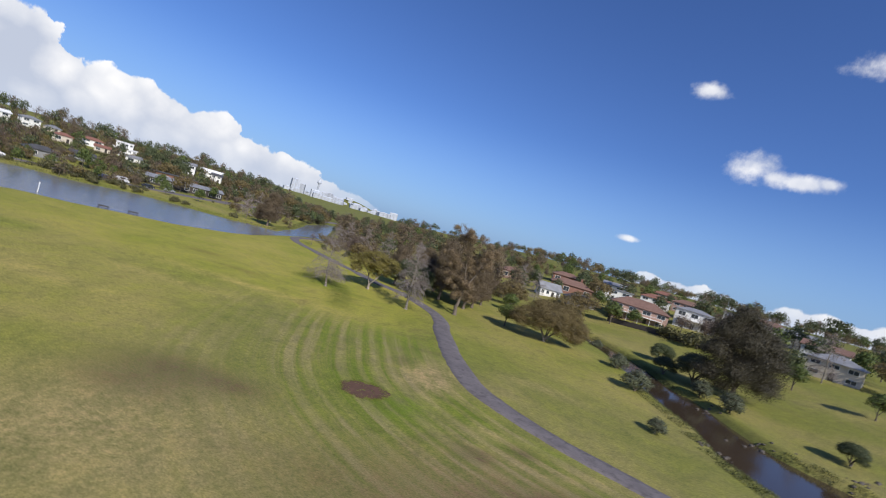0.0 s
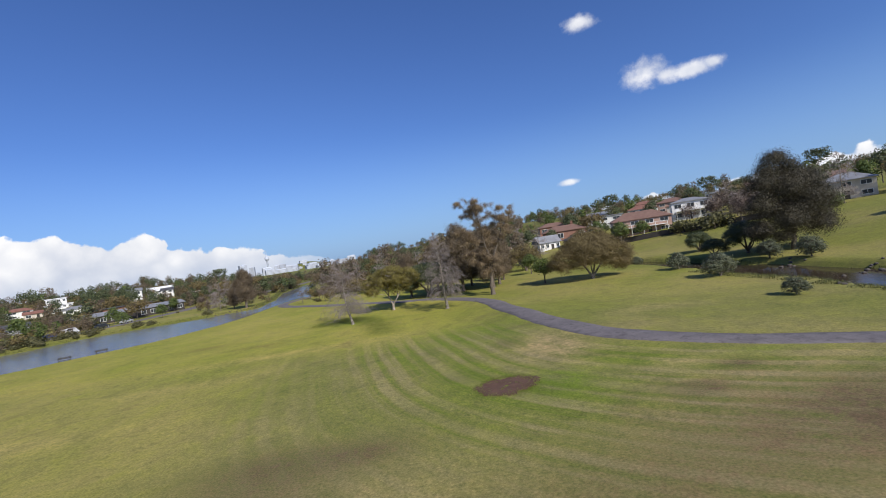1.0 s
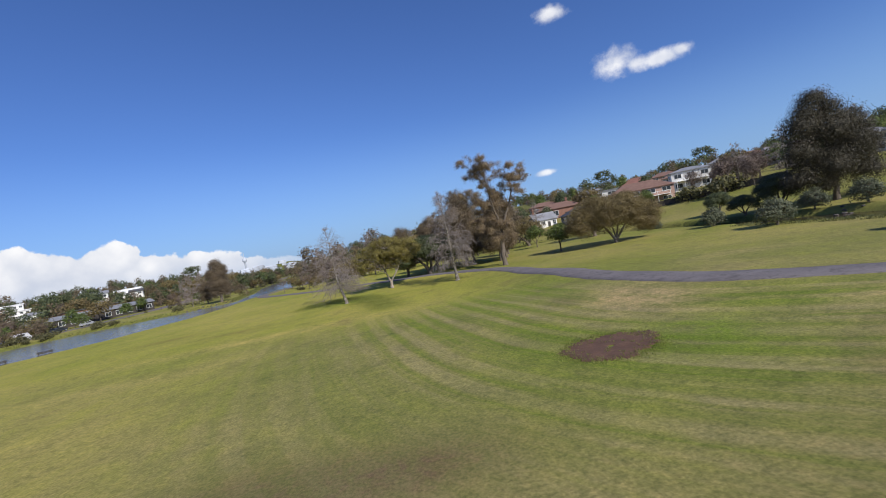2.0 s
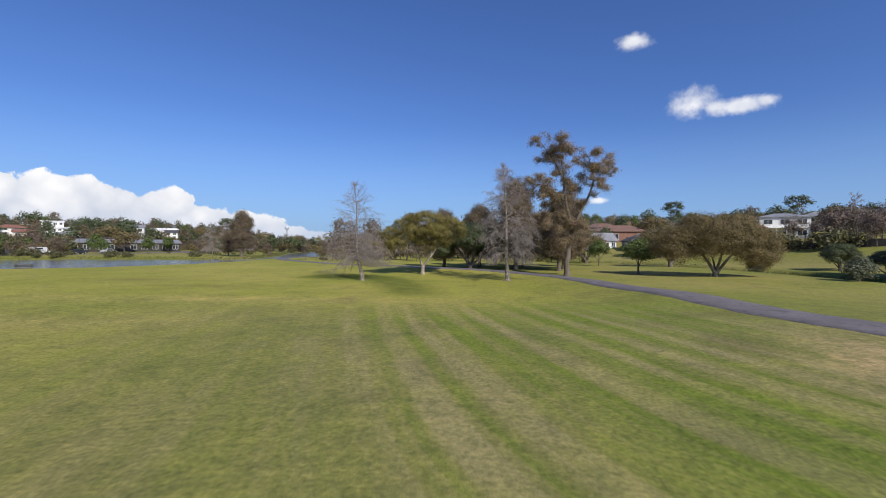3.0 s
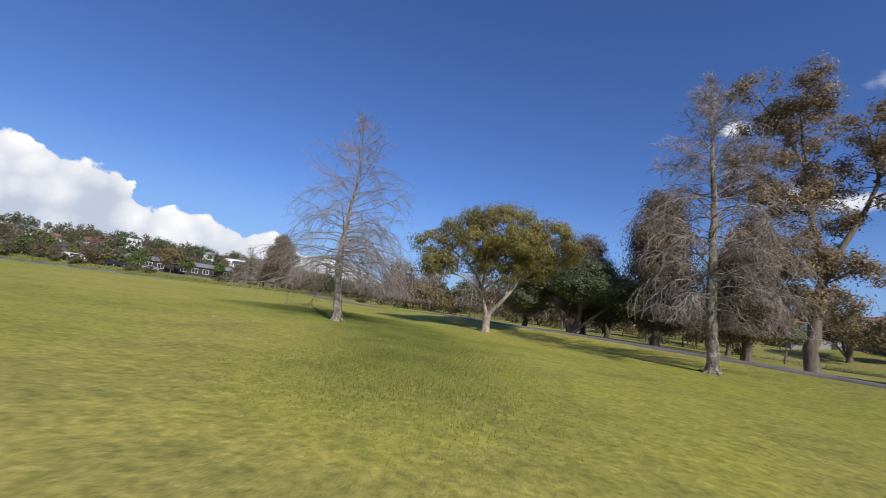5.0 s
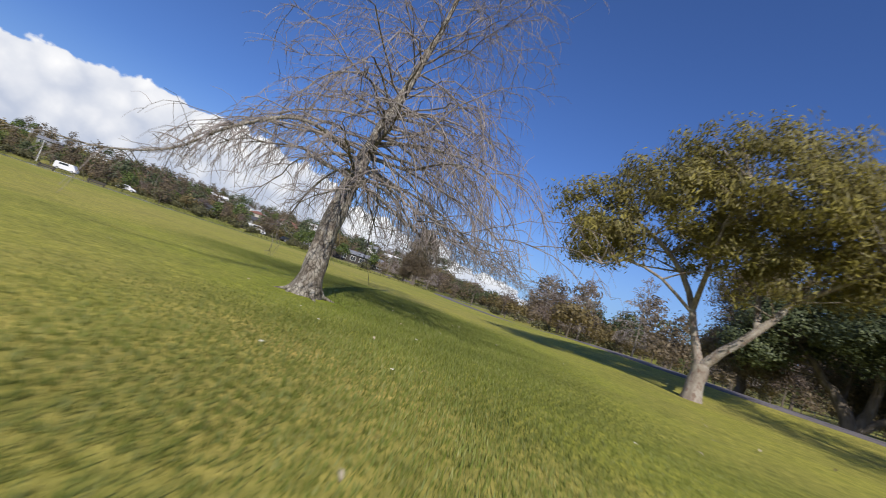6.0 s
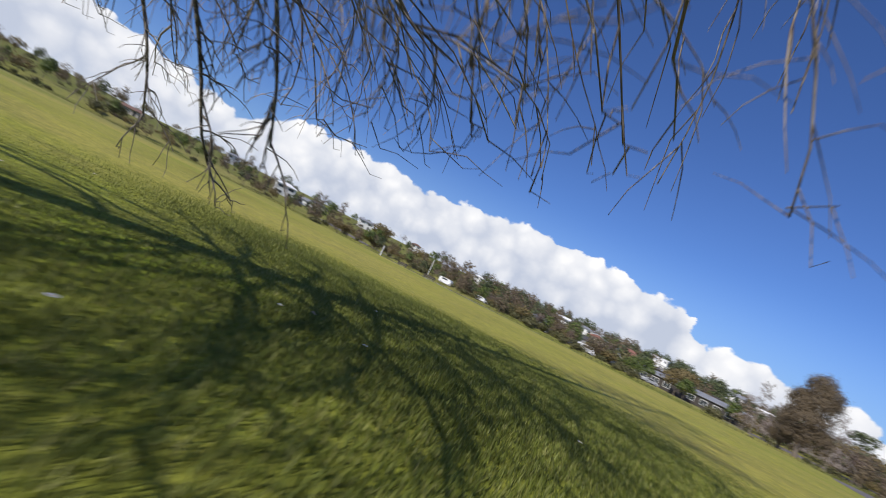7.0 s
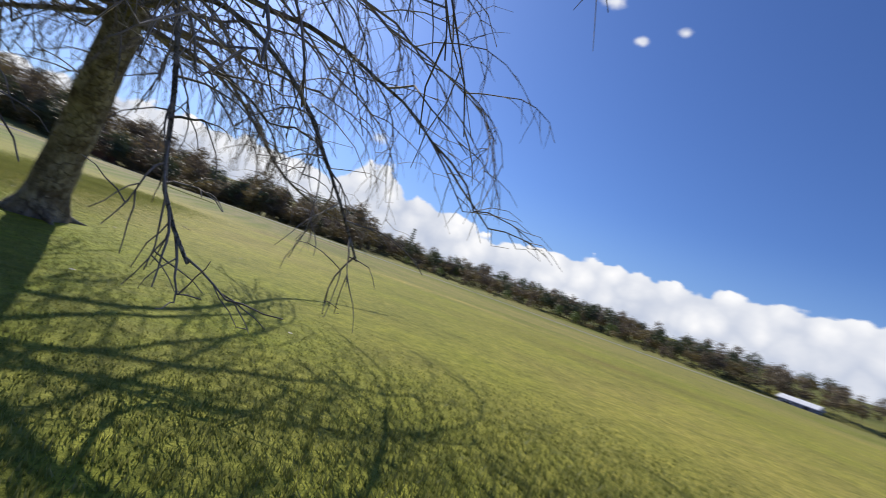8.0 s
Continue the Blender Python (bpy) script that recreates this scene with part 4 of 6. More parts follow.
# domed tree on the lawn across the path
leafy_tree("domed_tree", 32.4, 52.2, "low wide domed tree with olive-brown foliage and forked stems", [
    ([(0, 0, -0.1), (-0.1, 0, 0.5), (-0.5, 0.1, 1.3), (-1.6, 0.2, 2.8), (-3.2, 0.2, 4.2)], 0.26, 0.06),
    ([(0.05, 0, 0.2), (0.3, -0.1, 1.2), (0.6, -0.3, 2.6), (0.8, -0.6, 5.0)], 0.2, 0.06),
    ([(0.1, 0, 0.2), (0.9, 0.1, 1.3), (2.2, 0.3, 2.6), (4.0, 0.3, 4.0)], 0.2, 0.05),
    ([(0.2, 0.1, 0.3), (0.4, 1.0, 1.8), (0.6, 2.4, 3.6)], 0.14, 0.05)], [
    (0.3, 0, 5.2, 5.2, 4.6, 2.1), (-4.2, 0, 4.0, 2.8, 2.8, 1.6), (4.8, 0.2, 4.1, 2.7, 2.8, 1.6), (0, -3.0, 4.0, 3.6, 2.1, 1.4), (0.5, 3.0, 4.0, 3.6, 2.1, 1.4), (-5.9, 0, 3.1, 1.6, 1.9, 1.0), (6.4, 0, 3.2, 1.4, 1.7, 0.9), (-4.7, -0.6, 2.5, 1.7, 1.7, 1.0), (4.9, -0.5, 2.3, 2.0, 1.9, 1.2), (2.2, -2.4, 2.7, 1.7, 1.4, 1.0), (-2.4, -2.3, 2.9, 1.5, 1.3, 0.9), (5.6, 0.6, 1.6, 1.3, 1.4, 0.8), (-1.9, 0.4, 6.6, 1.7, 1.6, 0.9), (2.6, -0.3, 6.5, 1.6, 1.5, 0.9)],
    LEAF_OLIVE, BARK_GREY, 41, 2600, 40, 0.15, 0.075, 0.33, 0.35, 0.68)

# brown casuarina-like trees and evergreens behind the lawn
SPIRE = [(0, 0, 8.9, 1.6, 1.6, 1.9), (0.3, 0.2, 6.6, 2.6, 2.5, 2.2), (-0.4, -0.2, 4.4, 2.9, 2.8, 2.0), (0.9, 0.4, 3.0, 2.3, 2.3, 1.5), (-1.2, 0.3, 6.8, 1.6, 1.6, 1.7), (1.3, -0.3, 8.0, 1.4, 1.4, 1.5), (-0.9, 0, 2.4, 1.8, 1.8, 1.0)]
STEM = [([(0, 0, -0.1), (0.05, 0, 3.0), (-0.05, 0.1, 6.0), (0, 0, 10.2)], 0.3, 0.04), ([(0, 0, 1.6), (0.8, 0.2, 3.0), (1.4, 0.3, 5.5)], 0.1, 0.03), ([(0, 0, 2.2), (-0.8, -0.3, 3.8), (-1.5, -0.2, 6.2)], 0.09, 0.03)]
BROWN_LABEL = "tall bushy brown casuarina with drooping needle sprays"
brown = leafy_tree("casuarina_tree", 16.6, 62.8, BROWN_LABEL, STEM, SPIRE, LEAF_BROWN, BARK_DARK, 43, 1500, 32, 0.24, 0.07, 0.33, 0.9, 0.5, group="casuarinas")
DOME = [(0, 0, 6.2, 3.4, 3.2, 1.7), (-2.9, 0.3, 4.8, 2.3, 2.3, 1.4), (2.9, -0.2, 4.9, 2.4, 2.3, 1.5), (0.3, -2.3, 4.6, 2.5, 1.8, 1.4), (0.4, 2.4, 4.6, 2.5, 1.8, 1.4), (-4.2, 0, 3.2, 1.6, 1.7, 1.0), (4.3, 0, 3.4, 1.5, 1.6, 1.0)]
DSTEM = [([(0, 0, -0.1), (-0.1, 0, 0.9), (-0.9, 0.1, 2.2), (-2.4, 0.2, 4.2)], 0.36, 0.08), ([(0, 0, 0.4), (0.4, 0.1, 1.6), (0.6, 0, 3.4), (0.3, 0, 6.0)], 0.26, 0.07), ([(0.1, 0, 0.5), (1.2, 0.2, 1.7), (2.6, 0.1, 3.2), (3.4, 0, 4.6)], 0.22, 0.06), ([(0, 0, 0.5), (-0.2, 1.0, 2.0), (0.2, 2.0, 4.0)], 0.18, 0.05)]
DARK_LABEL = "dense dark evergreen tree with rounded crown and leaning limbs"
dark = leafy_tree("evergreen_tree", 4.0, 64.6, DARK_LABEL, DSTEM, DOME, LEAF_DARK, BARK_DARK, 47, 1300, 30, 0.2, 0.1, 0.3, 0.2, 0.7, group="dark evergreens")
dark.scale.z = 0.87
BUSH = [(0, 0, 1.5, 1.9, 1.8, 1.3), (1.2, 0.3, 1.2, 1.3, 1.3, 1.0), (-1.2, -0.2, 1.2, 1.4, 1.3, 1.0), (0.2, 0.2, 2.4, 1.1, 1.1, 0.8)]
BSTEM = [([(0, 0, -0.1), (0.1, 0, 0.8), (0.3, 0.1, 1.8)], 0.12, 0.03), ([(0, 0, 0.1), (-0.5, 0.1, 0.9), (-1.0, 0, 1.6)], 0.09, 0.03), ([(0, 0, 0.1), (0.6, -0.1, 0.9), (1.2, 0, 1.5)], 0.09, 0.03)]
bush = leafy_tree("shrub", 43.0, 34.4, "rounded grey-green shrub on the creek bank", BSTEM, BUSH, LEAF_GREY, BARK_DARK, 53, 260, 14, 0.24, 0.12, 0.2, 0.1, 0.7, group="shrubs by the creek", category="shrub")
SMALL = [(0, 0, 3.2, 1.8, 1.8, 1.2), (-1.1, 0.2, 2.6, 1.1, 1.1, 0.8), (1.1, -0.2, 2.6, 1.2, 1.1, 0.8), (0, 0, 4.1, 1.0, 1.0, 0.7)]
SSTEM = [([(0, 0, -0.1), (0.05, 0, 1.2), (0.1, 0, 3.2)], 0.11, 0.03), ([(0, 0, 0.9), (-0.6, 0.1, 1.8), (-1.0, 0.1, 2.5)], 0.06, 0.02), ([(0, 0, 1.0), (0.6, -0.1, 1.9), (1.1, -0.1, 2.5)], 0.06, 0.02)]
small = leafy_tree("small_tree", 28.4, 80.0, "small young green tree on the lawn", SSTEM, SMALL, LEAF_GREEN, BARK_DARK, 59, 240, 12, 0.28, 0.14, 0.24, 0.2, 0.6, group="small lawn trees")
tall_dark = leafy_tree("casuarina_tree", 65.5, 48.2, "big dark casuarina on the creek bank", [
    ([(0, 0, -0.21), (0.122, 0, 4.2), (-0.244, 0, 9.44), (-0.4, 0, 15.9)], 0.42, 0.05), ([(0.122, 0, 1.57), (1.95, 0.488, 5.25), (3.17, 0.732, 9.44)], 0.2, 0.04), ([(0, 0, 2.1), (-2.2, -0.488, 5.77), (-2.93, -0.61, 9.44)], 0.2, 0.04)], [
    (-2.1, 0, 14.6, 1.7, 1.8, 2.1), (-0.3, 0.2, 15.3, 1.2, 1.3, 1.6), (-3.2, 0, 13.2, 1.5, 1.5, 1.8), (1.3, 0.244, 13.6, 1.6, 1.7, 1.8), (3.0, 0, 11.7, 1.8, 1.9, 1.9), (-3.66, 0.366, 11.1, 2.56, 2.56, 2.81), (3.54, -0.366, 10.1, 2.93, 2.93, 2.69), (0, 0, 9.86, 3.9, 3.9, 3.59), (5.61, 0.244, 7.34, 2.81, 2.81, 2.47), (-4.88, 0, 7.24, 2.44, 2.44, 2.58),
    (0.488, 0, 5.88, 4.64, 4.39, 2.92), (5.61, 0.244, 4.41, 2.07, 2.32, 1.57), (-5.25, 0, 3.57, 2.44, 2.68, 1.91), (1.83, -2.93, 7.76, 2.2, 1.95, 2.47), (-1.83, -2.68, 4.62, 2.68, 1.95, 2.02), (3.42, -1.83, 3.36, 2.68, 2.2, 1.57), (-2.68, -1.22, 2.31, 1.83, 1.71, 1.01)],
    leaf_material("blackish_needle_sprays", (0.034, 0.031, 0.019), (0.060, 0.053, 0.031), (0.110, 0.092, 0.053), 0.15), BARK_DARK, 61, 3000, 34, 0.3, 0.08, 0.6, 1.0, 0.45, group="casuarinas")


def again(tree, x, y, s=1.0, turn=0.0, sz=None, label=""):
    """The same kind of tree elsewhere, turned and scaled."""
    ob = copy_thing(tree, Matrix.Translation((x, y, height(x, y))) @ Euler((0, 0, radians(turn))).to_matrix().to_4x4() @ Matrix.Diagonal((s, s, sz or s, 1)))
    return tagged(ob, label)


again(brown, 18.6, 67.5, 1.0, 33, 1.12)
again(brown, 10.9, 65.8, 1.12, 70, 1.28)
again(brown, 6.0, 72.0, 0.95, 200)
again(brown, 0.2, 68.5, 0.85, 120)
again(brown, 13.5, 74.0, 0.85, 310)
again(brown, 21.0, 76.0, 0.78, 20)
again(brown, -52.6, 114.6, 1.06, 40, 1.12, "broad bushy casuarina standing on the lake shore")
again(brown, -58.5, 119.5, 0.62, 140)
again(dark, 9.0, 75.5, 0.85, 60)
again(dark, 62.5, 54.8, 0.85, 200)
again(dark, 62.5, 69.0, 0.62, 30)
again(dark, 67.8, 26.5, 0.42, 80)
again(dark, 57.5, 56.5, 0.5, 110)
again(bush, 38.6, 17.4, 0.55, 80)
again(bush, 45.0, 47.4, 0.85, 190)
again(bush, 47.2, 66.0, 0.6, 10)
again(bush, 58.5, 45.0, 0.9, 250)
again(bush, 60.0, 39.0, 1.0, 60)
again(small, 25.2, 56.5, 1.15, 100, 0.95)
again(small, 64.0, 109.0, 1.5, 220)
again(small, 70.5, 108.0, 1.2, 20)
again(small, 86.0, 62.0, 1.2, 90)
again(small, 90.0, 48.0, 1.0, 190)
dome2 = leafy_tree("domed_tree", 41.0, 79.0, "smaller domed olive tree beyond the lawn", DSTEM, DOME, LEAF_OLIVE, BARK_DARK, 67, 420, 14, 0.36, 0.16, 0.33, 0.3, 0.75)
again(dome2, 55.4, 112.0, 1.35, 70, 1.0, "wide olive-brown tree on the far lawn")
again(dome2, 30.0, 92.0, 0.9, 200, 0.9)

# bare trees of the background: lighter, of one shared build
far_bare = bare_tree(-24.0, 112.0, 9.0, 3.4, 1.8, 71, "leafless brown tree in the tree belt", (0.1, 0), 28, 0.11, floor=1.4, twigs=5, group="bare trees of the belt", fat=5.0)
for x, y, s, t in [(-16, 104, 1.0, 40), (-8, 98, 1.1, 130), (2, 96, 1.0, 220), (-30, 121, 0.9, 300), (-62, 118, 0.95, 70), (-59, 131, 1.0, 10), (-66, 134, 1.05, 160), (-75, 140, 0.9, 260), (96, 88, 1.3, 30), (90, 96, 1.2, 190), (103, 76, 1.3, 80), (41, 118, 1.1, 60), (36, 124, 1.2, 340)]:
    again(far_bare, x, y, s, t)


def far_kind(name, label, leaf_mat, blobs, trunk_h, seed, clumps, per, size, width, spread, hang=0.2, shell=0.6):
    return leafy_tree(name, 0, -900 - seed, label, [([(0, 0, -0.3), (0.1, 0, trunk_h * 0.5), (0, 0, trunk_h)], 0.17, 0.06)], blobs, leaf_mat, BARK_DARK, seed, clumps, per, size, width, spread, hang, shell, 6, False, "woodland and garden trees")


FAR = [
    far_kind("garden_tree", "rounded mid-green garden tree", LEAF_GREEN, [(0, 0, 5.5, 3.2, 3.0, 2.6), (2.0, 0.5, 4.5, 2.2, 2.2, 1.8), (-2.0, -0.4, 4.4, 2.3, 2.2, 1.9), (0.3, 0, 7.4, 1.8, 1.8, 1.3)], 5, 101, 169, 7, 0.66, 0.42, 0.55),
    far_kind("garden_tree", "dark dense evergreen garden tree", LEAF_DARK, [(0, 0, 6.2, 3.6, 3.4, 3.0), (2.4, 0.5, 5.0, 2.4, 2.2, 2.2), (-2.3, 0.3, 5.2, 2.5, 2.4, 2.2), (0.5, 0, 8.6, 2.0, 2.0, 1.5)], 6, 102, 182, 7, 0.66, 0.42, 0.55),
    far_kind("garden_tree", "olive-brown rounded tree in the gardens", LEAF_OLIVE, [(0, 0, 4.6, 3.6, 3.4, 2.0), (-2.2, 0, 3.8, 2.2, 2.2, 1.5), (2.4, 0.4, 3.8, 2.2, 2.0, 1.5)], 4, 103, 156, 7, 0.62, 0.38, 0.5),
    far_kind("garden_tree", "tall brown casuarina in the distance", LEAF_BROWN, [(0, 0, 8.5, 2.0, 2.0, 2.4), (0.3, 0, 5.6, 2.8, 2.8, 2.4), (-0.3, 0.2, 3.2, 2.8, 2.8, 1.8)], 8, 104, 169, 7, 0.70, 0.30, 0.55, 0.6),
    far_kind("pine_tree", "flat-topped dark pine on the ridge", LEAF_DARK, [(0, 0, 11.6, 3.4, 3.2, 1.1), (2.4, 0.4, 10.4, 2.0, 2.0, 0.9), (-2.6, -0.3, 10.2, 2.2, 2.0, 0.9), (0.6, 0.3, 8.8, 1.6, 1.6, 0.7)], 11, 105, 143, 7, 0.62, 0.34, 0.45),
    far_kind("hedge_shrub", "low olive-green shrub in gardens and along shores", leaf_material("shrub_leaves", (0.085, 0.085, 0.040), (0.13, 0.125, 0.055), (0.19, 0.175, 0.075)), [(0, 0, 1.3, 2.0, 1.8, 1.3), (1.6, 0.2, 1.0, 1.4, 1.3, 1.0), (-1.5, 0, 1.0, 1.4, 1.4, 1.0)], 1, 106, 91, 7, 0.47, 0.34, 0.4),
    far_kind("garden_tree", "reddish bare-looking winter tree", leaf_material("winter_twig_haze", (0.10, 0.07, 0.055), (0.15, 0.11, 0.085), (0.2, 0.155, 0.125), 0.1), [(0, 0, 5.6, 2.8, 2.7, 2.6), (1.5, 0, 4.4, 1.8, 1.8, 1.6), (-1.5, 0, 4.6, 1.8, 1.8, 1.7)], 5.5, 107, 160, 9, 0.75, 0.12, 0.6, -0.3, 0.35),
]
PALM = root("palm_tree", 0, -1010, 0, 0, "tall palm tree with arching fronds", "tree", "palms")


def build_palm():
    g = np.random.default_rng(5)
    mesh_object("trunk", *tubes([(limb(g, (0, 0, -0.2), (0, 0, 1), 6.2, 9, 0, 0.02), np.linspace(0.3, 0.2, 10))], 9), BARK_DARK, PALM, True)
    for i in range(22):
        a, up = i * 2.4, 0.2 + 0.9 * ((i * 7) % 11) / 11
        d = np.array([math.cos(a), math.sin(a), up])
        p = limb(g, (0, 0, 5.9), d / np.linalg.norm(d), 3.0, 8, 0.75, 0.03)
        c, ax = [], []
        for j in range(1, 9):
            for sgn in (-1, 1):
                t = p[j] - p[j - 1]
                t /= np.linalg.norm(t)
                sd = np.cross(t, [0, 0, 1]) * sgn
                c.append(p[j])
                ax.append(sd * 0.75 + t * 0.45 - np.array([0, 0, 0.25]))
        c, ax = np.array(c), np.array(ax)
        ax = ax * (0.8 - 0.5 * np.abs(np.linspace(-0.6, 1, len(c))))[:, None]
        n = np.cross(ax, [0, 0, 1.0])
        n = n / (np.linalg.norm(n, axis=1, keepdims=True) + 1e-6) * 0.09
        V = np.stack([c - n, c + n, c + ax], 1).reshape(-1, 3)
        mesh_object("frond", V, np.arange(len(V)).reshape(-1, 3), LEAF_GREEN, PALM)


build_palm()


# ---------------------------------------------------------------- houses


def house(x, y, turn, w, d, h, wall, roof, label, storeys=1, shape="gable", pitch=0.42, chimney=False, eaves=0.5, rows=None, sink=0.6, deck=False):
    """A house: walls, roof, framed windows, a door, and here and there a chimney. w along its own x, front towards -y."""
    far = x < -130
    w, d, h = w * (0.66 if far else 0.84), d * (0.66 if far else 0.84), h * (0.78 if far else 0.9)
    z = min(height(x + dx, y + dy) for dx in (-w / 3, w / 3) for dy in (-d / 3, d / 3))
    hs = root("house", x, y, z, turn, label, "house", "houses round the park")
    bm = bmesh.new()
    box(bm, 0, 0, (h - sink) / 2, w, d, h + sink, 0.03)
    part("wall", bm, wall, hs)
    if shape == "flat":
        bm = bmesh.new()
        box(bm, 0, 0, h + 0.15, w + 2 * eaves, d + 2 * eaves, 0.3, 0.04)
        part("roof", bm, roof, hs)
    else:
        a, b, top, t = w / 2 + eaves, d / 2 + eaves, h + pitch * (d / 2 + eaves) - pitch * eaves, 0.18
        inset = min(a * 0.9, b) if shape == "hip" else 0.0
        e = h - pitch * eaves
        V = [(-a, -b, e), (a, -b, e), (a, b, e), (-a, b, e), (-a + inset, 0, top), (a - inset, 0, top)]
        V += [(p[0], p[1], p[2] + t) for p in V]
        F = [(0, 1, 5, 4), (2, 3, 4, 5), (1, 2, 5), (3, 0, 4), (6, 10, 11, 7), (8, 11, 10, 9), (7, 11, 8), (9, 10, 6), (0, 6, 7, 1), (1, 7, 8, 2), (2, 8, 9, 3), (3, 9, 6, 0)]
        F = [f[::-1] for f in F]
        mesh_object("roof", V, F, roof, hs)
        if shape == "gable":
            mesh_object("gable_wall", [(-w / 2, -d / 2, h), (-w / 2, d / 2, h), (-w / 2, 0, h + pitch * d / 2), (-w / 2 + 0.2, -d / 2, h), (-w / 2 + 0.2, d / 2, h), (-w / 2 + 0.2, 0, h + pitch * d / 2)], [(0, 2, 1), (3, 4, 5), (0, 3, 5, 2), (1, 2, 5, 4), (0, 1, 4, 3)], wall, hs)
            mesh_object("gable_wall", [(w / 2, -d / 2, h), (w / 2, d / 2, h), (w / 2, 0, h + pitch * d / 2), (w / 2 - 0.2, -d / 2, h), (w / 2 - 0.2, d / 2, h), (w / 2 - 0.2, 0, h + pitch * d / 2)], [(0, 1, 2), (3, 5, 4), (0, 2, 5, 3), (1, 4, 5, 2), (0, 3, 4, 1)], wall, hs)
    sh = h / storeys

    def window(cx, cy, cz, ww, wh, side):
        bm = bmesh.new()
        n = 0.09
        for ox, oz, sx, sz in ((0, wh / 2, ww + n, n), (0, -wh / 2, ww + n, n), (-ww / 2, 0, n, wh), (ww / 2, 0, n, wh), (0, 0, n * 0.7, wh)):
            if side:
                box(bm, cx, cy + ox, cz + oz, 0.14, sx, sz)
            else:
                box(bm, cx + ox, cy, cz + oz, sx, 0.14, sz)
        fr = part("window", bm, TRIM, hs)
        bm = bmesh.new()
        box(bm, cx, cy, cz, 0.08 if side else ww, ww if side else 0.08, wh)
        part("pane", bm, GLASS, fr)

    n = rows or max(2, int(w / 3.6))
    for s in range(storeys):
        zc = sh * s + sh * 0.55
        for i in range(n):
            cx = -w / 2 + w * (i + 0.5) / n
            if s == 0 and i == n // 2:
                continue
            window(cx, -d / 2 - 0.02, zc, w / n * 0.55, sh * 0.45, False)
        for i in range(max(1, int(d / 4.5))):
            m = max(1, int(d / 4.5))
            for sgn in (-1, 1):
                window(sgn * (w / 2 + 0.02), -d / 2 + d * (i + 0.5) / m, zc, d / m * 0.4, sh * 0.42, True)
    cx = -w / 2 + w * (n // 2 + 0.5) / n
    bm = bmesh.new()
    box(bm, cx, -d / 2 - 0.03, 1.05, 1.0, 0.1, 2.1, 0.02)
    part("door", bm, WOOD_DARK, hs)
    if chimney:
        bm = bmesh.new()
        box(bm, w * 0.22, d * 0.1, h + pitch * d / 2 + 0.3, 0.8, 0.8, 2.2, 0.03)
        box(bm, w * 0.22, d * 0.1, h + pitch * d / 2 + 1.45, 1.0, 1.0, 0.18, 0.03)
        part("chimney", bm, BRICK_WALL, hs)
    if deck:
        bm = bmesh.new()
        box(bm, 0, -d / 2 - 1.0, sh, w * 0.8, 2.0, 0.16, 0.02)
        for i in range(5):
            box(bm, -w * 0.4 + w * 0.2 * i, -d / 2 - 1.95, sh / 2 + 0.5, 0.12, 0.12, sh + 1.0)
        box(bm, 0, -d / 2 - 1.95, sh + 1.0, w * 0.8, 0.08, 0.08)
        part("balcony", bm, TRIM, hs)
    return hs


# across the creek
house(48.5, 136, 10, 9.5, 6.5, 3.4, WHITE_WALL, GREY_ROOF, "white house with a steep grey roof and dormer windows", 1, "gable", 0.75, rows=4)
house(60, 150, -10, 19, 10, 4.6, BRICK_WALL, TILE_ROOF, "wide brown-tiled brick house with a chimney", 1, "hip", 0.45, True)
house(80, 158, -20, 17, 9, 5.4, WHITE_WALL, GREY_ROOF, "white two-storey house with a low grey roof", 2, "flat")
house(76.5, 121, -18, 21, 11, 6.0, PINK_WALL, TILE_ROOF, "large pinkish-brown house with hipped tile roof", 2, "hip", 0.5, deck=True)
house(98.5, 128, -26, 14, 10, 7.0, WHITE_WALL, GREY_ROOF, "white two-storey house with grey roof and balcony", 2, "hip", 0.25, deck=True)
house(58.5, 128, 0, 12, 8, 3.2, GREY_WALL, DARK_ROOF, "low house with charcoal roof", 1, "hip", 0.5)
house(106, 147, -30, 10, 8, 4.8, CREAM_WALL, TILE_ROOF, "cream house with brown tiled roof", 2, "hip", 0.4)
house(131, 151, -30, 17, 11, 5.8, CREAM_WALL, GREY_ROOF, "cream two-storey house with grey roof", 2, "hip", 0.35)
house(141, 134, -35, 15, 9, 5.6, GREY_WALL, GREY_ROOF, "grey house on the slope", 2, "gable", 0.35)
house(146, 160, -40, 18, 10, 5.6, CREAM_WALL, TILE_ROOF, "tan house near the ridge", 2, "hip", 0.35)
house(112, 84, -45, 13, 10, 5.4, CREAM_WALL, GREY_ROOF, "cream house with grey hipped roof", 2, "hip", 0.4)
house(124, 66, -60, 15, 10, 5.0, GREY_WALL, DARK_ROOF, "grey house with dark roof above the lawn", 2, "hip", 0.4)
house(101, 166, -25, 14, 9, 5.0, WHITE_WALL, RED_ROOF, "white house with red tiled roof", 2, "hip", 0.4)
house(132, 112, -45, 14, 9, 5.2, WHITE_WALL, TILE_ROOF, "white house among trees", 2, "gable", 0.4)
house(118, 172, -30, 14, 9, 5.0, PINK_WALL, TILE_ROOF, "brown-tiled house high on the slope", 2, "hip", 0.4)
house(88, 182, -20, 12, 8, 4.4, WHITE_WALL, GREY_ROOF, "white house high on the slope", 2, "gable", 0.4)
house(64, 178, -8, 15, 9, 4.4, BRICK_WALL, TILE_ROOF, "brick house with brown tiles up the slope", 1, "hip", 0.4)
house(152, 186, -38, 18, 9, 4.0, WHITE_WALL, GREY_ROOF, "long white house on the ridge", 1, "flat")
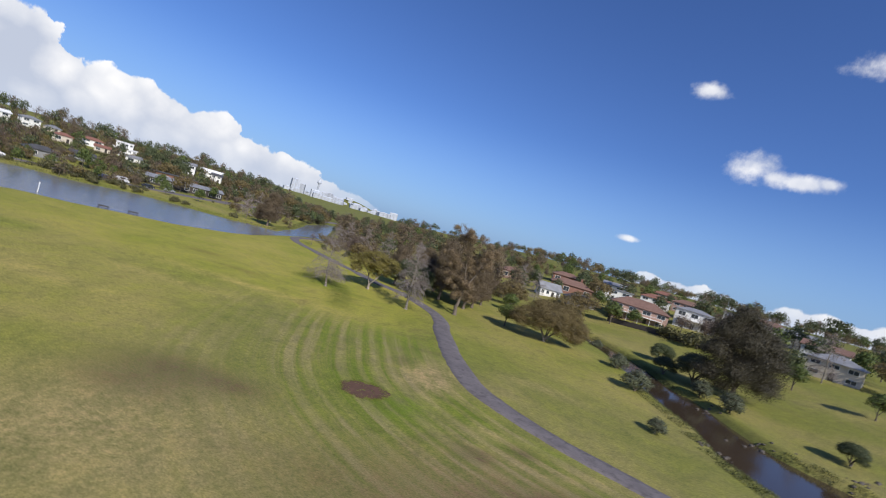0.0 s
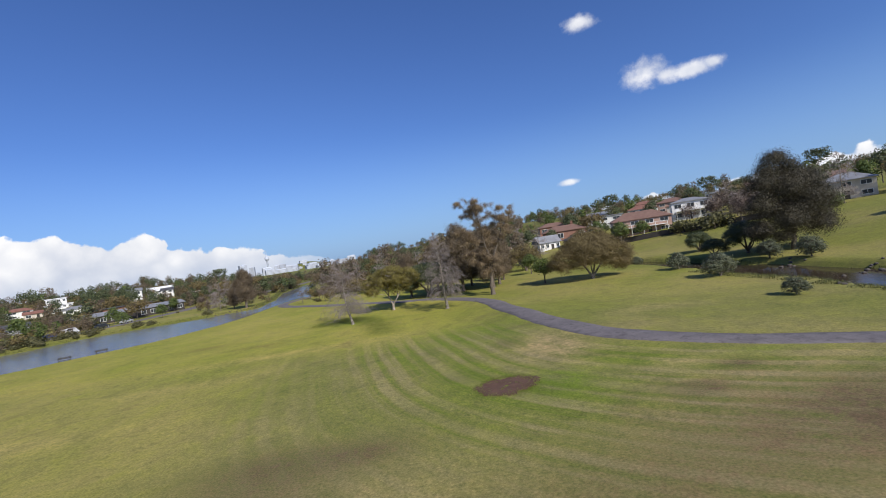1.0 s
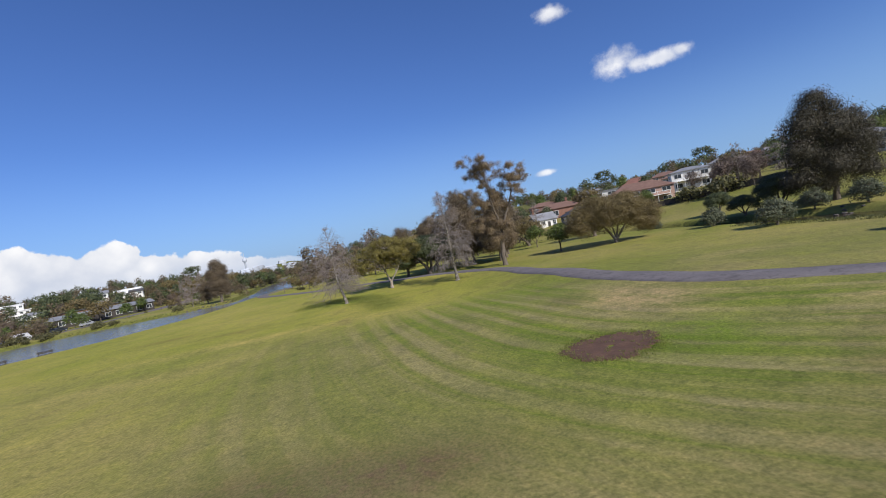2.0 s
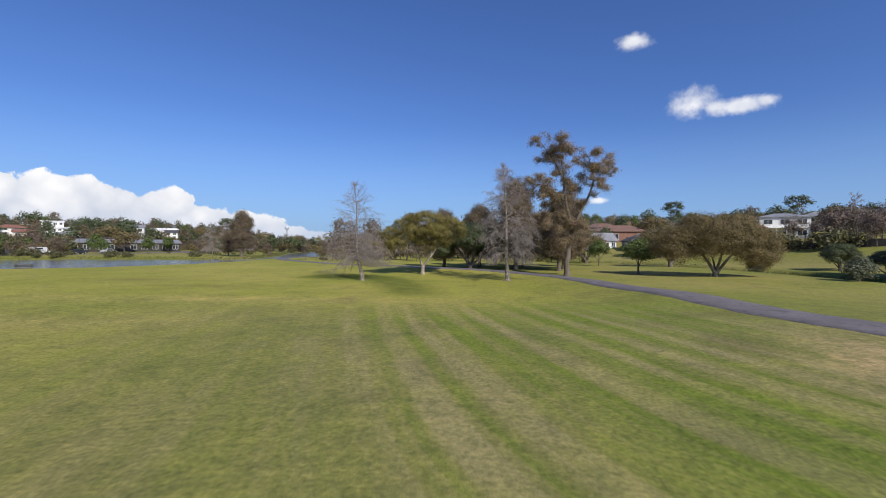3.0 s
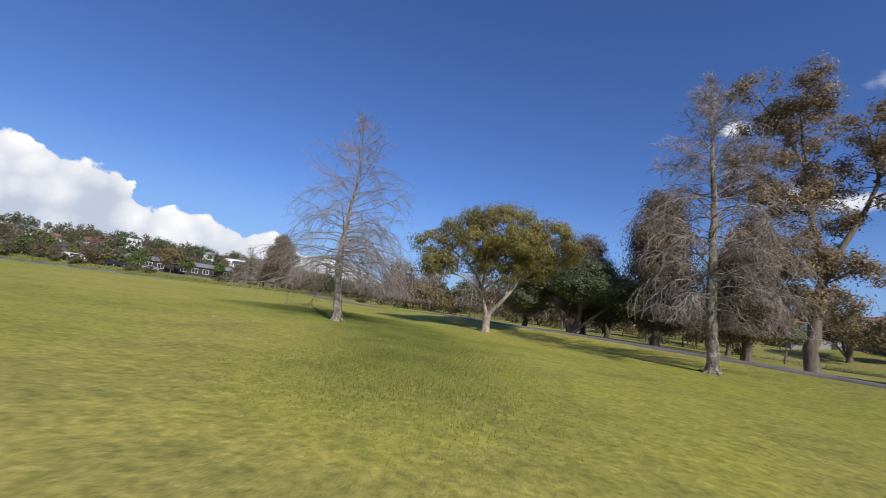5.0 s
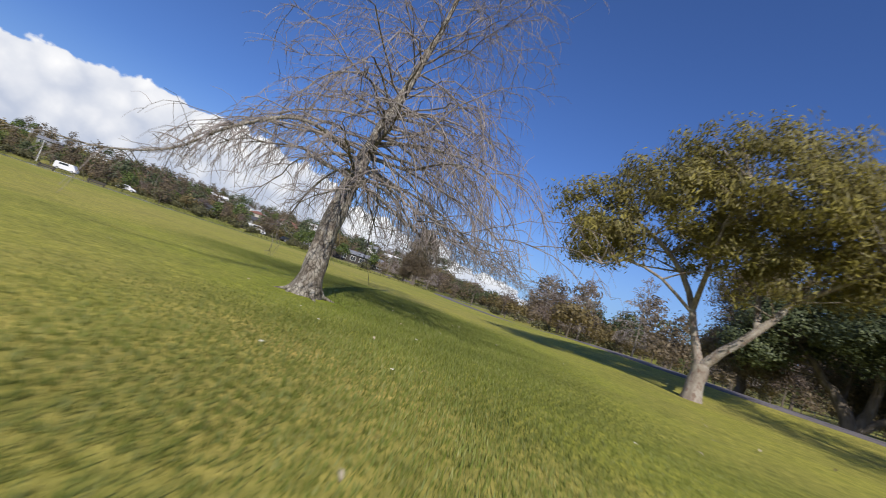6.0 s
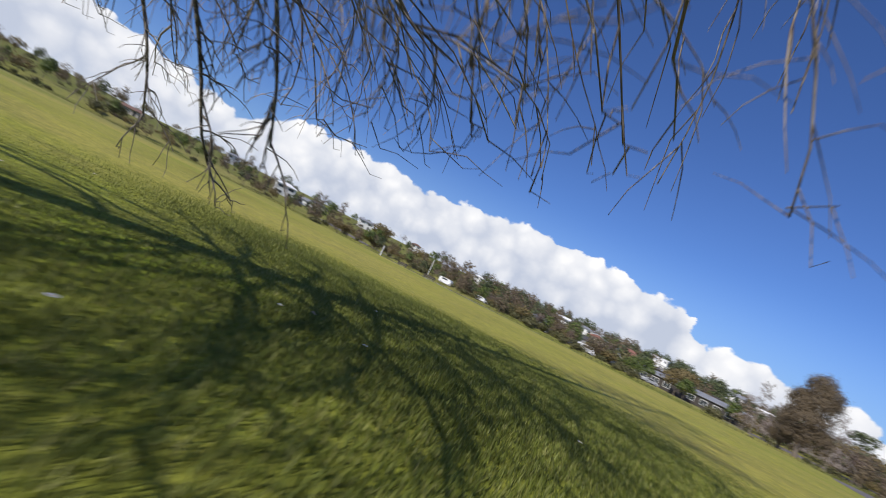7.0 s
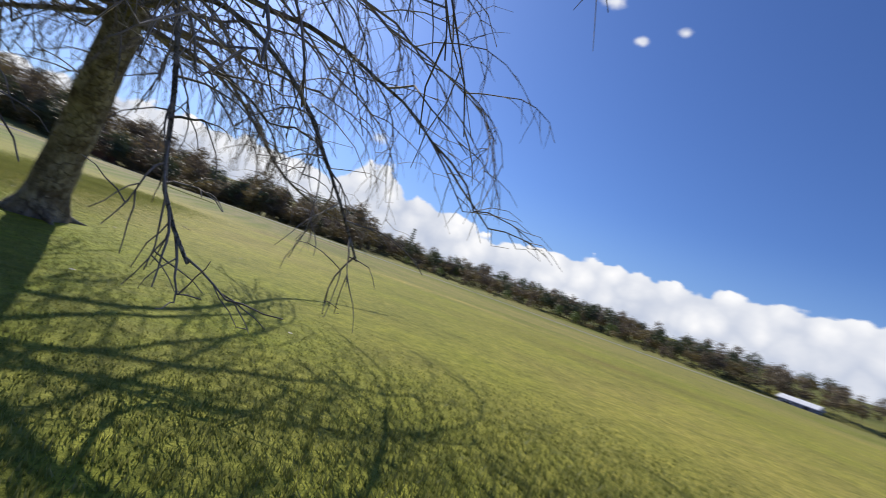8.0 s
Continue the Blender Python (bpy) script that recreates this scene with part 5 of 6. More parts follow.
house(120, 200, -30, 13, 8, 4.6, CREAM_WALL, RED_ROOF, "cream house with red roof near the ridge", 2, "hip", 0.4)
house(84, 140, -20, 11, 8, 4.0, CREAM_WALL, DARK_ROOF, "cream house with dark roof behind the big one", 1, "hip", 0.45)
house(38, 168, 5, 14, 9, 4.2, PINK_WALL, TILE_ROOF, "pinkish house behind the trees", 1, "hip", 0.4)
# beyond the lake
lodge = house(-112, 152, 48, 42, 9, 3.6, WOOD_DARK, GREY_ROOF, "long low building with grey metal roof beside the road", 1, "gable", 0.28, rows=11)
house(-124, 163, 48, 26, 8, 4.4, BRICK_WALL, DARK_ROOF, "long low building with dark roof", 1, "flat", rows=8)
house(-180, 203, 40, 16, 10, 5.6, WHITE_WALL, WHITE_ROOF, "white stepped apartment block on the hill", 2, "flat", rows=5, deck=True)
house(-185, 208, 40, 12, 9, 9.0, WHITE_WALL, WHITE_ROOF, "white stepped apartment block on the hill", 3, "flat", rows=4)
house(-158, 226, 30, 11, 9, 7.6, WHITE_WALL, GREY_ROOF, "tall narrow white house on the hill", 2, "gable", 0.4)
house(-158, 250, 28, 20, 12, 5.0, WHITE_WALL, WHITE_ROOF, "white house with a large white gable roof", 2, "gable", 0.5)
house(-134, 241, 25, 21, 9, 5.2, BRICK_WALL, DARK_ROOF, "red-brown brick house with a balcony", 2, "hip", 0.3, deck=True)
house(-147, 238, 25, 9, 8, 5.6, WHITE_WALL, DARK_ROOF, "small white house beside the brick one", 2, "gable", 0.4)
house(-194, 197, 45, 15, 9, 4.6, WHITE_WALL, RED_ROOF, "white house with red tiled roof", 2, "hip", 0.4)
house(-188, 174, 50, 11, 8, 4.4, CREAM_WALL, RED_ROOF, "cream house with red tiled roof", 1, "hip", 0.4)
house(-140, 118, 55, 14, 9, 3.6, GREY_WALL, DARK_ROOF, "dark-roofed house above the road", 1, "hip", 0.4)
house(-145, 140, 50, 12, 8, 3.4, GREY_WALL, DARK_ROOF, "dark-roofed house among shrubs", 1, "gable", 0.4)
# the hill to the west
HILL = [(59.2, 255, WHITE_WALL, WHITE_ROOF, 2), (56.3, 262, WHITE_WALL, GREY_ROOF, 2), (54.0, 268, CREAM_WALL, GREY_ROOF, 1), (62.5, 300, WHITE_WALL, GREY_ROOF, 2), (66.0, 240, CREAM_WALL, TILE_ROOF, 1),
        (69.5, 280, WHITE_WALL, WHITE_ROOF, 2), (73.0, 255, GREY_WALL, GREY_ROOF, 1), (76.5, 310, WHITE_WALL, TILE_ROOF, 2), (80.0, 270, WHITE_WALL, GREY_ROOF, 2), (83.5, 230, CREAM_WALL, DARK_ROOF, 1),
        (86.9, 200, WHITE_WALL, WHITE_ROOF, 2), (84.6, 205, WHITE_WALL, GREY_ROOF, 1), (91.0, 260, WHITE_WALL, GREY_ROOF, 2), (96.0, 240, CREAM_WALL, TILE_ROOF, 1), (104.9, 165, GREY_WALL, WHITE_ROOF, 1),
        (112.0, 230, CREAM_WALL, GREY_ROOF, 1), (121.0, 250, WHITE_WALL, GREY_ROOF, 2), (148.0, 190, CREAM_WALL, GREY_ROOF, 2), (47.0, 215, WHITE_WALL, GREY_ROOF, 1), (50.5, 225, CREAM_WALL, RED_ROOF, 1)]
SPOTS = []
for bearing, dist, wall, roof, st in HILL:
    b = radians(swing(bearing))
    x, y = -6 - math.sin(b) * dist, 45 + math.cos(b) * dist
    SPOTS.append((x, y))
    kind = "white" if wall is WHITE_WALL else ("cream" if wall is CREAM_WALL else "grey")
    house(x, y, swing(bearing) + (8 if st == 2 else -12), 9 + (dist % 7), 8, 2.8 * st + 0.4, wall, roof, kind + (" two-storey" if st == 2 else " single-storey") + " house on the wooded hill", st, "hip" if int(dist) % 3 else "gable", 0.38)
house(88.6, -63.5, 222, 20, 9, 4.2, CREAM_WALL, GREY_ROOF, "long house with pale grey roof beyond the field", 1, "gable", 0.35, rows=7)
house(71, -77, 214, 12, 8, 3.4, BRICK_WALL, RED_ROOF, "red-roofed house beyond the field", 1, "hip", 0.45)

# ---------------------------------------------------------------- woodland and gardens
TAKEN = np.array([(o.matrix_world.translation.x, o.matrix_world.translation.y) for o in scene.collection.objects if o.name.split(".")[0] == "house"])
first = {}


def plant(kind, x, y, s, sz=None):
    t = FAR[kind] if kind >= 0 else PALM
    m = Matrix.Translation((x, y, height(x, y) - 0.1)) @ Euler((0, 0, random.uniform(0, 6.28))).to_matrix().to_4x4() @ Matrix.Diagonal((s, s, sz or s, 1))
    if kind not in first:
        first[kind] = t
        t.matrix_world = m
        return t
    return copy_thing(t, m)


def free(x, y, gap=7.0):
    p = np.array([[x, y]])
    if np.min(np.hypot(TAKEN[:, 0] - x, TAKEN[:, 1] - y)) < gap:
        return False
    return not inside(p, LAKE_SHORE)[0] and poly_distance(p, ROAD_LINE)[0] > 6 and poly_distance(p, CREEK_LINE)[0] > 4 and poly_distance(p, PATH_LINE)[0] > 4


def blocked(x, y):
    """Whether a tree here would stand close in front of a house, seen from the field."""
    for eye in (np.array([5.0, -20.0]), np.array([-7.0, 46.0])):
        w, v = np.array([x, y]) - eye, TAKEN - eye
        dv, dw = np.hypot(*v.T), np.hypot(*w)
        ang = np.degrees(np.abs(np.arctan2(v[:, 0] * w[1] - v[:, 1] * w[0], v @ w)))
        if np.any((ang < 0.75) & (dw < dv) & (dv - dw < 60)):
            return True
    return False


random.seed(12)
# belt behind the lawn, north of the field
for x, y, k, s in [(-26, 124, 3, 1.0), (-19, 118, 3, 1.15), (-12, 121, 1, 0.75), (-4, 116, 3, 0.85), (4, 119, 2, 1.3), (11, 116, 3, 1.3), (18, 118, 1, 1.1), (26, 114, 3, 1.2), (33, 112, 3, 1.0), (-32, 136, 3, 1.1), (-22, 138, 1, 1.2),
                   (-10, 140, 3, 1.3), (2, 138, 1, 1.3), (12, 140, 2, 1.5), (24, 138, 3, 1.3), (36, 134, 1, 1.2), (-16, 97, 2, 0.55), (-20, 108, 6, 0.8), (6, 92, 6, 0.8), (17, 90, 3, 0.8), (24, 97, 6, 0.9), (-13, 132, -1, 1.1), (-5, 128, -1, 1.2), (97, 78, 1, 0.9)]:
    plant(k, x, y, s)
# ridge and hillside woods, thick towards the skyline: the nearer trees one by one, the rest as one wood
WOOD = [[] for _ in FAR]
single = 0
for i in range(1150):
    bearing = random.uniform(-58, 186)
    if 8 < bearing < 25 and random.random() < 0.5:
        continue
    right = bearing < 3
    dist = random.uniform(140, 360) if not right else random.uniform(120, 360)
    if bearing > 138:
        dist = random.uniform(112, 230)
    elif bearing > 100:
        dist = random.uniform(158, 290)
    b = radians(swing(bearing))
    x, y = -math.sin(b) * dist, 25 + math.cos(b) * dist
    if not free(x, y, 7.0):
        continue
    if right and poly_distance(np.array([[x, y]]), CREEK_LINE)[0] < 50 and x > 25:
        continue
    if 36 < bearing < 47 and dist < 185 or (25 < bearing < 62 and dist < 190 and random.random() < 0.6):
        continue
    if 60 <= bearing < 100 and dist < 190 and random.random() < 0.5:
        continue
    if blocked(x, y):
        continue
    k = random.choice([0, 1, 2, 2, 3, 3, 5, 6, 6] if not bearing > 100 else [1, 1, 3, 2, 6, 2, 3])
    size = random.uniform(0.5, 1.0) * (1.5 if k == 5 else 1.0) * (1.45 if bearing > 138 else 1.0) * (0.62 if 8 < bearing < 25 else 1.0)
    if dist < 230 and single < 150:
        single += 1
        plant(k, x, y, size)
    else:
        WOOD[k].append((x, y, size, random.uniform(0, 6.28)))

# undergrowth and gardens: shrubs and low trees between the houses, along the shores and behind the lawn
for i in range(1700):
    bearing = random.choice([random.uniform(20, 140), random.uniform(25, 100), random.uniform(46, 66), random.uniform(-56, 4), random.uniform(138, 186)])
    b = radians(swing(bearing))
    dist = random.uniform(118, 270) if bearing < 100 else random.uniform(112, 200)
    x, y = -math.sin(b) * dist, 25 + math.cos(b) * dist
    p = np.array([[x, y]])
    if not free(x, y, 6.0) or (bearing < 5 and x > 25 and poly_distance(p, CREEK_LINE)[0] < 46):
        continue
    near = 37 < bearing < 46 and dist < 165 or blocked(x, y)
    if near and random.random() < 0.75:
        continue
    WOOD[random.choice([5, 5, 0, 2, 6, 3]) if not near else 5].append((x, y, random.uniform(0.28, 0.6) if not near else random.uniform(0.3, 0.6), random.uniform(0, 6.28)))
for i in range(150):
    x, y = random.uniform(-34, 34), random.uniform(92, 132)
    if free(x, y, 5.0):
        WOOD[random.choice([5, 2, 6, 3])].append((x, y, random.uniform(0.3, 0.55), random.uniform(0, 6.28)))

for i in range(260):
    bearing, dist = random.uniform(20, 64), random.uniform(180, 290)
    b = radians(swing(bearing))
    x, y = -math.sin(b) * dist, 25 + math.cos(b) * dist
    if free(x, y, 8.0) and not blocked(x, y):
        WOOD[random.choice([0, 2, 2, 3, 6, 6, 1])].append((x, y, random.uniform(0.45, 0.85), random.uniform(0, 6.28)))
# gardens and scrub that cover the slopes beyond the lake and behind the lawn
for i in range(1500):
    bearing = random.choice([random.uniform(18, 66), random.uniform(18, 66), random.uniform(-4, 22)])
    dist = random.uniform(165, 330)
    b = radians(bearing)
    x, y = -math.sin(b) * dist, 25 + math.cos(b) * dist
    if free(x, y, 6.5):
        hides = blocked(x, y)
        WOOD[random.choice([5, 5, 2, 6, 1, 3]) if not hides else 5].append((x, y, random.uniform(0.45, 0.85) if not hides else random.uniform(0.4, 0.7), random.uniform(0, 6.28)))
# trees along the tops of the rises
for i in range(420):
    bearing, dist = random.uniform(-60, 64), random.uniform(300, 440)
    b = radians(bearing)
    x, y = -math.sin(b) * dist, 25 + math.cos(b) * dist
    if not 9 < bearing < 22 and free(x, y, 7.0):
        WOOD[random.choice([1, 1, 2, 3, 3, 6])].append((x, y, random.uniform(0.55, 1.05), random.uniform(0, 6.28)))
# a dense front row of shrubs and low trees along the far edge of the field
for i in range(780):
    bearing = 58 + 128 * (i + random.random()) / 780
    b = radians(swing(bearing))
    dist = (random.uniform(150, 172) if 96 < bearing < 140 else random.uniform(114, 132)) if bearing > 84 else random.uniform(140, 165)
    x, y = -math.sin(b) * dist, 25 + math.cos(b) * dist
    if free(x, y, 6.0) and not (bearing < 100 and blocked(x, y)):
        WOOD[random.choice([2, 2, 3, 6, 5, 1])].append((x, y, random.uniform(0.4, 0.75) * (1.25 if bearing > 96 else 0.75), random.uniform(0, 6.28)))


def joined_wood():
    """The far trees of each kind as one mass of real crowns and trunks."""
    for k, spots in enumerate(WOOD):
        for pt in ("crown", "trunk"):
            src = [c for c in FAR[k].children if c.name.split(".")[0] == pt][0].data
            v = np.empty(len(src.vertices) * 3)
            src.vertices.foreach_get("co", v)
            v = v.reshape(-1, 3)
            f = np.array([p.vertices[:] for p in src.polygons])
            if pt == "crown":
                # fewer, larger leaf sprays for the far trees
                q = v[f][:: 8 if k == 6 else 4]
                v = (q.mean(1, keepdims=True) + (q - q.mean(1, keepdims=True)) * 1.5).reshape(-1, 3)
                f = np.arange(len(v)).reshape(-1, 4)
            else:
                v, f = tubes([(np.array([(0, 0, -0.3), (0.1, 0, v[:, 2].max())]), np.array([0.17, 0.06]))], 5)
            V, F = [], []
            for n, (x, y, s, a) in enumerate(spots):
                c, d = math.cos(a) * s, math.sin(a) * s
                V.append(np.column_stack([v[:, 0] * c - v[:, 1] * d + x, v[:, 0] * d + v[:, 1] * c + y, v[:, 2] * s + height(x, y) - 0.1]))
                F.append(f + n * len(v))
            if V:
                tagged(mesh_object("woodland_" + pt, np.vstack(V), np.vstack(F), src.materials[0]), "distant mixed trees covering the hillsides", "woodland", kind="stuff")


joined_wood()
# shore planting
for i in range(24):
    j = random.randint(24, 33)
    p, q = LAKE_SHORE[j % len(LAKE_SHORE)], LAKE_SHORE[(j + 1) % len(LAKE_SHORE)]
    t = random.random()
    x, y = p * (1 - t) + q * t
    x, y = x - random.uniform(1, 3) * (1 if y < 90 else 0.3), y + random.uniform(1, 4)
    if free(x, y):
        plant(5, x, y, random.uniform(0.3, 0.55))
for x, y, k, s in [(-101, 95, 5, 0.8), (-103, 100, 5, 0.7), (-106, 95, 5, 0.9), (-97, 101, 5, 0.6), (-110, 92, 5, 0.9), (-99, 106, 5, 0.6), (-118, 118, 0, 0.7), (-112, 126, 5, 1.3), (-106, 134, 0, 0.75), (-104, 143, 2, 0.8), (-128, 112, 6, 0.8), (-131, 126, 0, 0.9), (-126, 136, 6, 0.9), (-120, 138, 5, 1.5), (-99, 158, 0, 0.7), (-92, 118, 0, 0.55), (-86, 128, 0, 0.6), (-84, 150, 6, 0.8), (-102, 172, 1, 0.8),
                   (-150, 190, 1, 1.3), (-160, 196, 1, 1.35), (-143, 200, 1, 1.3), (-152, 207, 1, 1.2), (-168, 186, 1, 1.1), (-136, 190, 1, 1.0), (-118, 215, 2, 1.0), (-109, 222, 4, 1.1), (-100, 205, 2, 0.9), (-92, 226, 2, 1.0), (-80, 240, 2, 0.9), (-72, 160, 6, 1.1), (-78, 172, 6, 1.1), (-86, 185, 2, 1.0), (-66, 205, 1, 0.9)]:
    plant(k, x, y, s)
# gardens across the creek
for x, y, k, s in [(86, 97, 6, 1.25), (91, 101, 6, 1.35), (95, 95, 6, 1.3), (89, 91, 6, 1.15), (97, 103, 6, 1.3), (83, 104, 6, 1.1), (82, 92, 5, 1.4), (78, 100, 5, 1.2), (101, 110, 1, 1.0), (106, 116, 1, 1.1), (112, 124, 2, 1.0), (104, 134, 0, 0.8), (66, 131, 0, 0.75), (70, 134, 1, 0.6), (53, 143, 1, 0.8), (45, 148, 1, 1.0), (70, 146, 2, 0.9), (95, 112, 6, 0.8), (99, 104, 6, 0.9), (92, 92, 6, 1.0), (87, 88, 6, 0.9), (111, 146, 1, 1.3), (121, 150, 4, 0.9), (128, 144, 1, 1.2),
                   (96, 150, 1, 1.0), (90, 172, 4, 0.9), (70, 170, 1, 1.1), (134, 128, 1, 1.2), (140, 120, 4, 1.0), (120, 100, 1, 1.2), (126, 92, 0, 1.0), (118, 74, 2, 1.0), (128, 78, -1, 1.5), (131, 83, -1, 1.3), (135, 96, 1, 1.3), (82, 134, 5, 1.05), (68, 118, 5, 1.1), (104, 92, 5, 1.2), (130, 56, 6, 1.1), (138, 64, 1, 1.2)]:
    plant(k, x, y, s)


def norfolk_pine(x, y, tall):
    """A tiered, pointed conifer."""
    g = np.random.default_rng(int(abs(x)))
    t = root("norfolk_pine", x, y, height(x, y), 0, "tall pointed tiered pine on the skyline", "tree", "pointed pines")
    mesh_object("trunk", *tubes([(np.array([(0, 0, -0.2), (0, 0, tall * 0.5), (0.05, 0, tall)]), np.array([0.35, 0.2, 0.03]))], 7), BARK_DARK, t, True)
    pts = []
    for h in np.arange(2.0, tall, 0.9):
        R = (tall - h) * 0.2 + 0.3
        for a in np.arange(0, 6.28, 1.05):
            s = np.linspace(0.15, 1, 7)[:, None]
            pts.append(np.array([[math.cos(a + h), math.sin(a + h), 0.18]]) * s * R + [0, 0, h] + g.normal(0, 0.1, (7, 3)))
    mesh_object("crown", *leaves(g, np.vstack(pts), 0.7, 0.35, 0.0), LEAF_DARK, t)


norfolk_pine(86, 166, 11.5)
norfolk_pine(142, 140, 11)
for b, d in ((176.4, 170), (182.7, 172)):
    norfolk_pine(-6 - math.sin(radians(b)) * d, 45 + math.cos(radians(b)) * d, 14 if b < 180 else 10)


# ---------------------------------------------------------------- the distant city
def city():
    g = np.random.default_rng(3)
    for i in range(74):
        b = radians(g.uniform(9.5, 23.5))
        d = g.uniform(2900, 3900)
        x, y = -math.sin(b) * d, math.cos(b) * d
        tall = g.uniform(14, 34) + (g.random() < 0.25) * g.uniform(20, 55) * (1 if b > radians(18) else 0.4)
        w, dp = g.uniform(22, 60), g.uniform(20, 40)
        t = root("office_tower" if tall > 45 else "city_block", x, y, height(x, y), g.uniform(0, 40), "distant city building with pale blue haze painted into its colour", "building", "distant city")
        bm = bmesh.new()
        box(bm, 0, 0, tall / 2 - 3, w, dp, tall + 6)
        box(bm, w * 0.1, 0, tall + 1.5, w * 0.5, dp * 0.5, 3)
        # wall colour carries the haze of the distance
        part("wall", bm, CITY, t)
        bm = bmesh.new()
        for f in range(int(tall / 7)):
            box(bm, 0, 0, 5 + f * 7, w + 0.6, dp + 0.6, 2.4)
        part("window", bm, GREY_ROOF, t)
    b = radians(19.6)
    x, y = -math.sin(b) * 3300, math.cos(b) * 3300
    t = root("observation_tower", x, y, height(x, y), 0, "slender concrete observation tower with pod and mast", "tower")
    zs, rs = [0, 20, 95, 100, 108, 112, 124, 128, 135, 137, 170], [9, 6.5, 5.5, 8, 15, 15, 13, 7, 4, 2, 1]
    # same haze-tinted colour as the city walls, in place of plain concrete
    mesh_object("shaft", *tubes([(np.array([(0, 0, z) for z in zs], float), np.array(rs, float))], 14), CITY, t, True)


city()


# ---------------------------------------------------------------- cars on the lakeside road
def car(x, y, turn, body_mat, label, van=False):
    c = root("car", x, y, height(x, y) + 0.07, turn, label, "car", "cars by the road")
    L, W, H = (4.9, 1.9, 2.0) if van else (4.3, 1.75, 1.42)
    prof = [(-L / 2, 0.35), (-L / 2, 0.85), (-L / 2 + 0.25, 0.95), (-L / 2 + 0.7, H * 0.97), (L * 0.12, H), (L * 0.27, 0.95), (L / 2 - 0.15, 0.82), (L / 2, 0.6), (L / 2, 0.35)]
    if van:
        prof[2:5] = [(-L / 2 + 0.05, 1.2), (-L / 2 + 0.15, H * 0.98), (L * 0.28, H)]
        prof[5] = (L * 0.42, 1.0)
    n = len(prof)
    V = [(px, -W / 2, pz) for px, pz in prof] + [(px, W / 2, pz) for px, pz in prof]
    bm = bmesh.new()
    vs = [bm.verts.new(v) for v in V]
    bm.faces.new(vs[:n])
    bm.faces.new(vs[n:][::-1])
    for i in range(n):
        j = (i + 1) % n
        bm.faces.new((vs[j], vs[i], vs[n + i], vs[n + j]))
    bmesh.ops.recalc_face_normals(bm, faces=bm.faces)
    bmesh.ops.bevel(bm, geom=list(bm.edges), offset=0.06, segments=2, affect="EDGES")
    part("body", bm, body_mat, c)
    for sgn in (-1, 1):
        bm = bmesh.new()
        box(bm, -L * 0.1, sgn * (W / 2 + 0.005), H * 0.8, L * 0.4, 0.03, H * 0.22, 0.01)
        part("side_window", bm, GLASS, c)
    for xs, sl in ((L * 0.215, 0.62), (-L / 2 + 0.44, -0.7)):
        bm = bmesh.new()
        bmesh.ops.create_cube(bm, size=1.0, matrix=Matrix.Translation((xs, 0, H * 0.84)) @ Euler((0, sl, 0)).to_matrix().to_4x4() @ Matrix.Diagonal((0.05, W * 0.82, H * 0.34, 1)))
        part("windscreen", bm, GLASS, c)
    for wx in (-L * 0.31, L * 0.31):
        for sgn in (-1, 1):
            bm = bmesh.new()
            bmesh.ops.create_cone(bm, cap_ends=True, segments=16, radius1=0.33, radius2=0.33, depth=0.22, matrix=Matrix.Translation((wx, sgn * (W / 2 - 0.08), 0.33)) @ Euler((radians(90), 0, 0)).to_matrix().to_4x4())
            wh = part("wheel", bm, TYRE, c)
            bm = bmesh.new()
            bmesh.ops.create_cone(bm, cap_ends=True, segments=12, radius1=0.2, radius2=0.17, depth=0.05, matrix=Matrix.Translation((wx, sgn * (W / 2 + 0.03), 0.33)) @ Euler((radians(90 * sgn), 0, 0)).to_matrix().to_4x4())
            part("rim", bm, CAR_PAINTS[2], wh)


for i, turn, m, van, label in [(22, 40, 1, False, "dark hatchback on the lakeside road"), (27, 48, 0, True, "white van on the lakeside road"), (33, 55, 0, False, "white car on the lakeside road"), (43, 66, 1, False, "dark car on the lakeside road"), (48, 72, 3, False, "blue car on the lakeside road"), (54, 80, 1, False, "dark car parked beside the road"), (58, 84, 2, False, "silver car on the lakeside road"), (50, 78, 0, True, "white van parked beside the road")]:
    p = ROAD_LINE[min(i, len(ROAD_LINE) - 1)] + (np.array([1.6, 0.4]) if i % 2 else np.array([-1.6, -0.4]))
    car(float(p[0]), float(p[1]), turn, CAR_PAINTS[m], label, van)


# ---------------------------------------------------------------- small things on and round the lawn


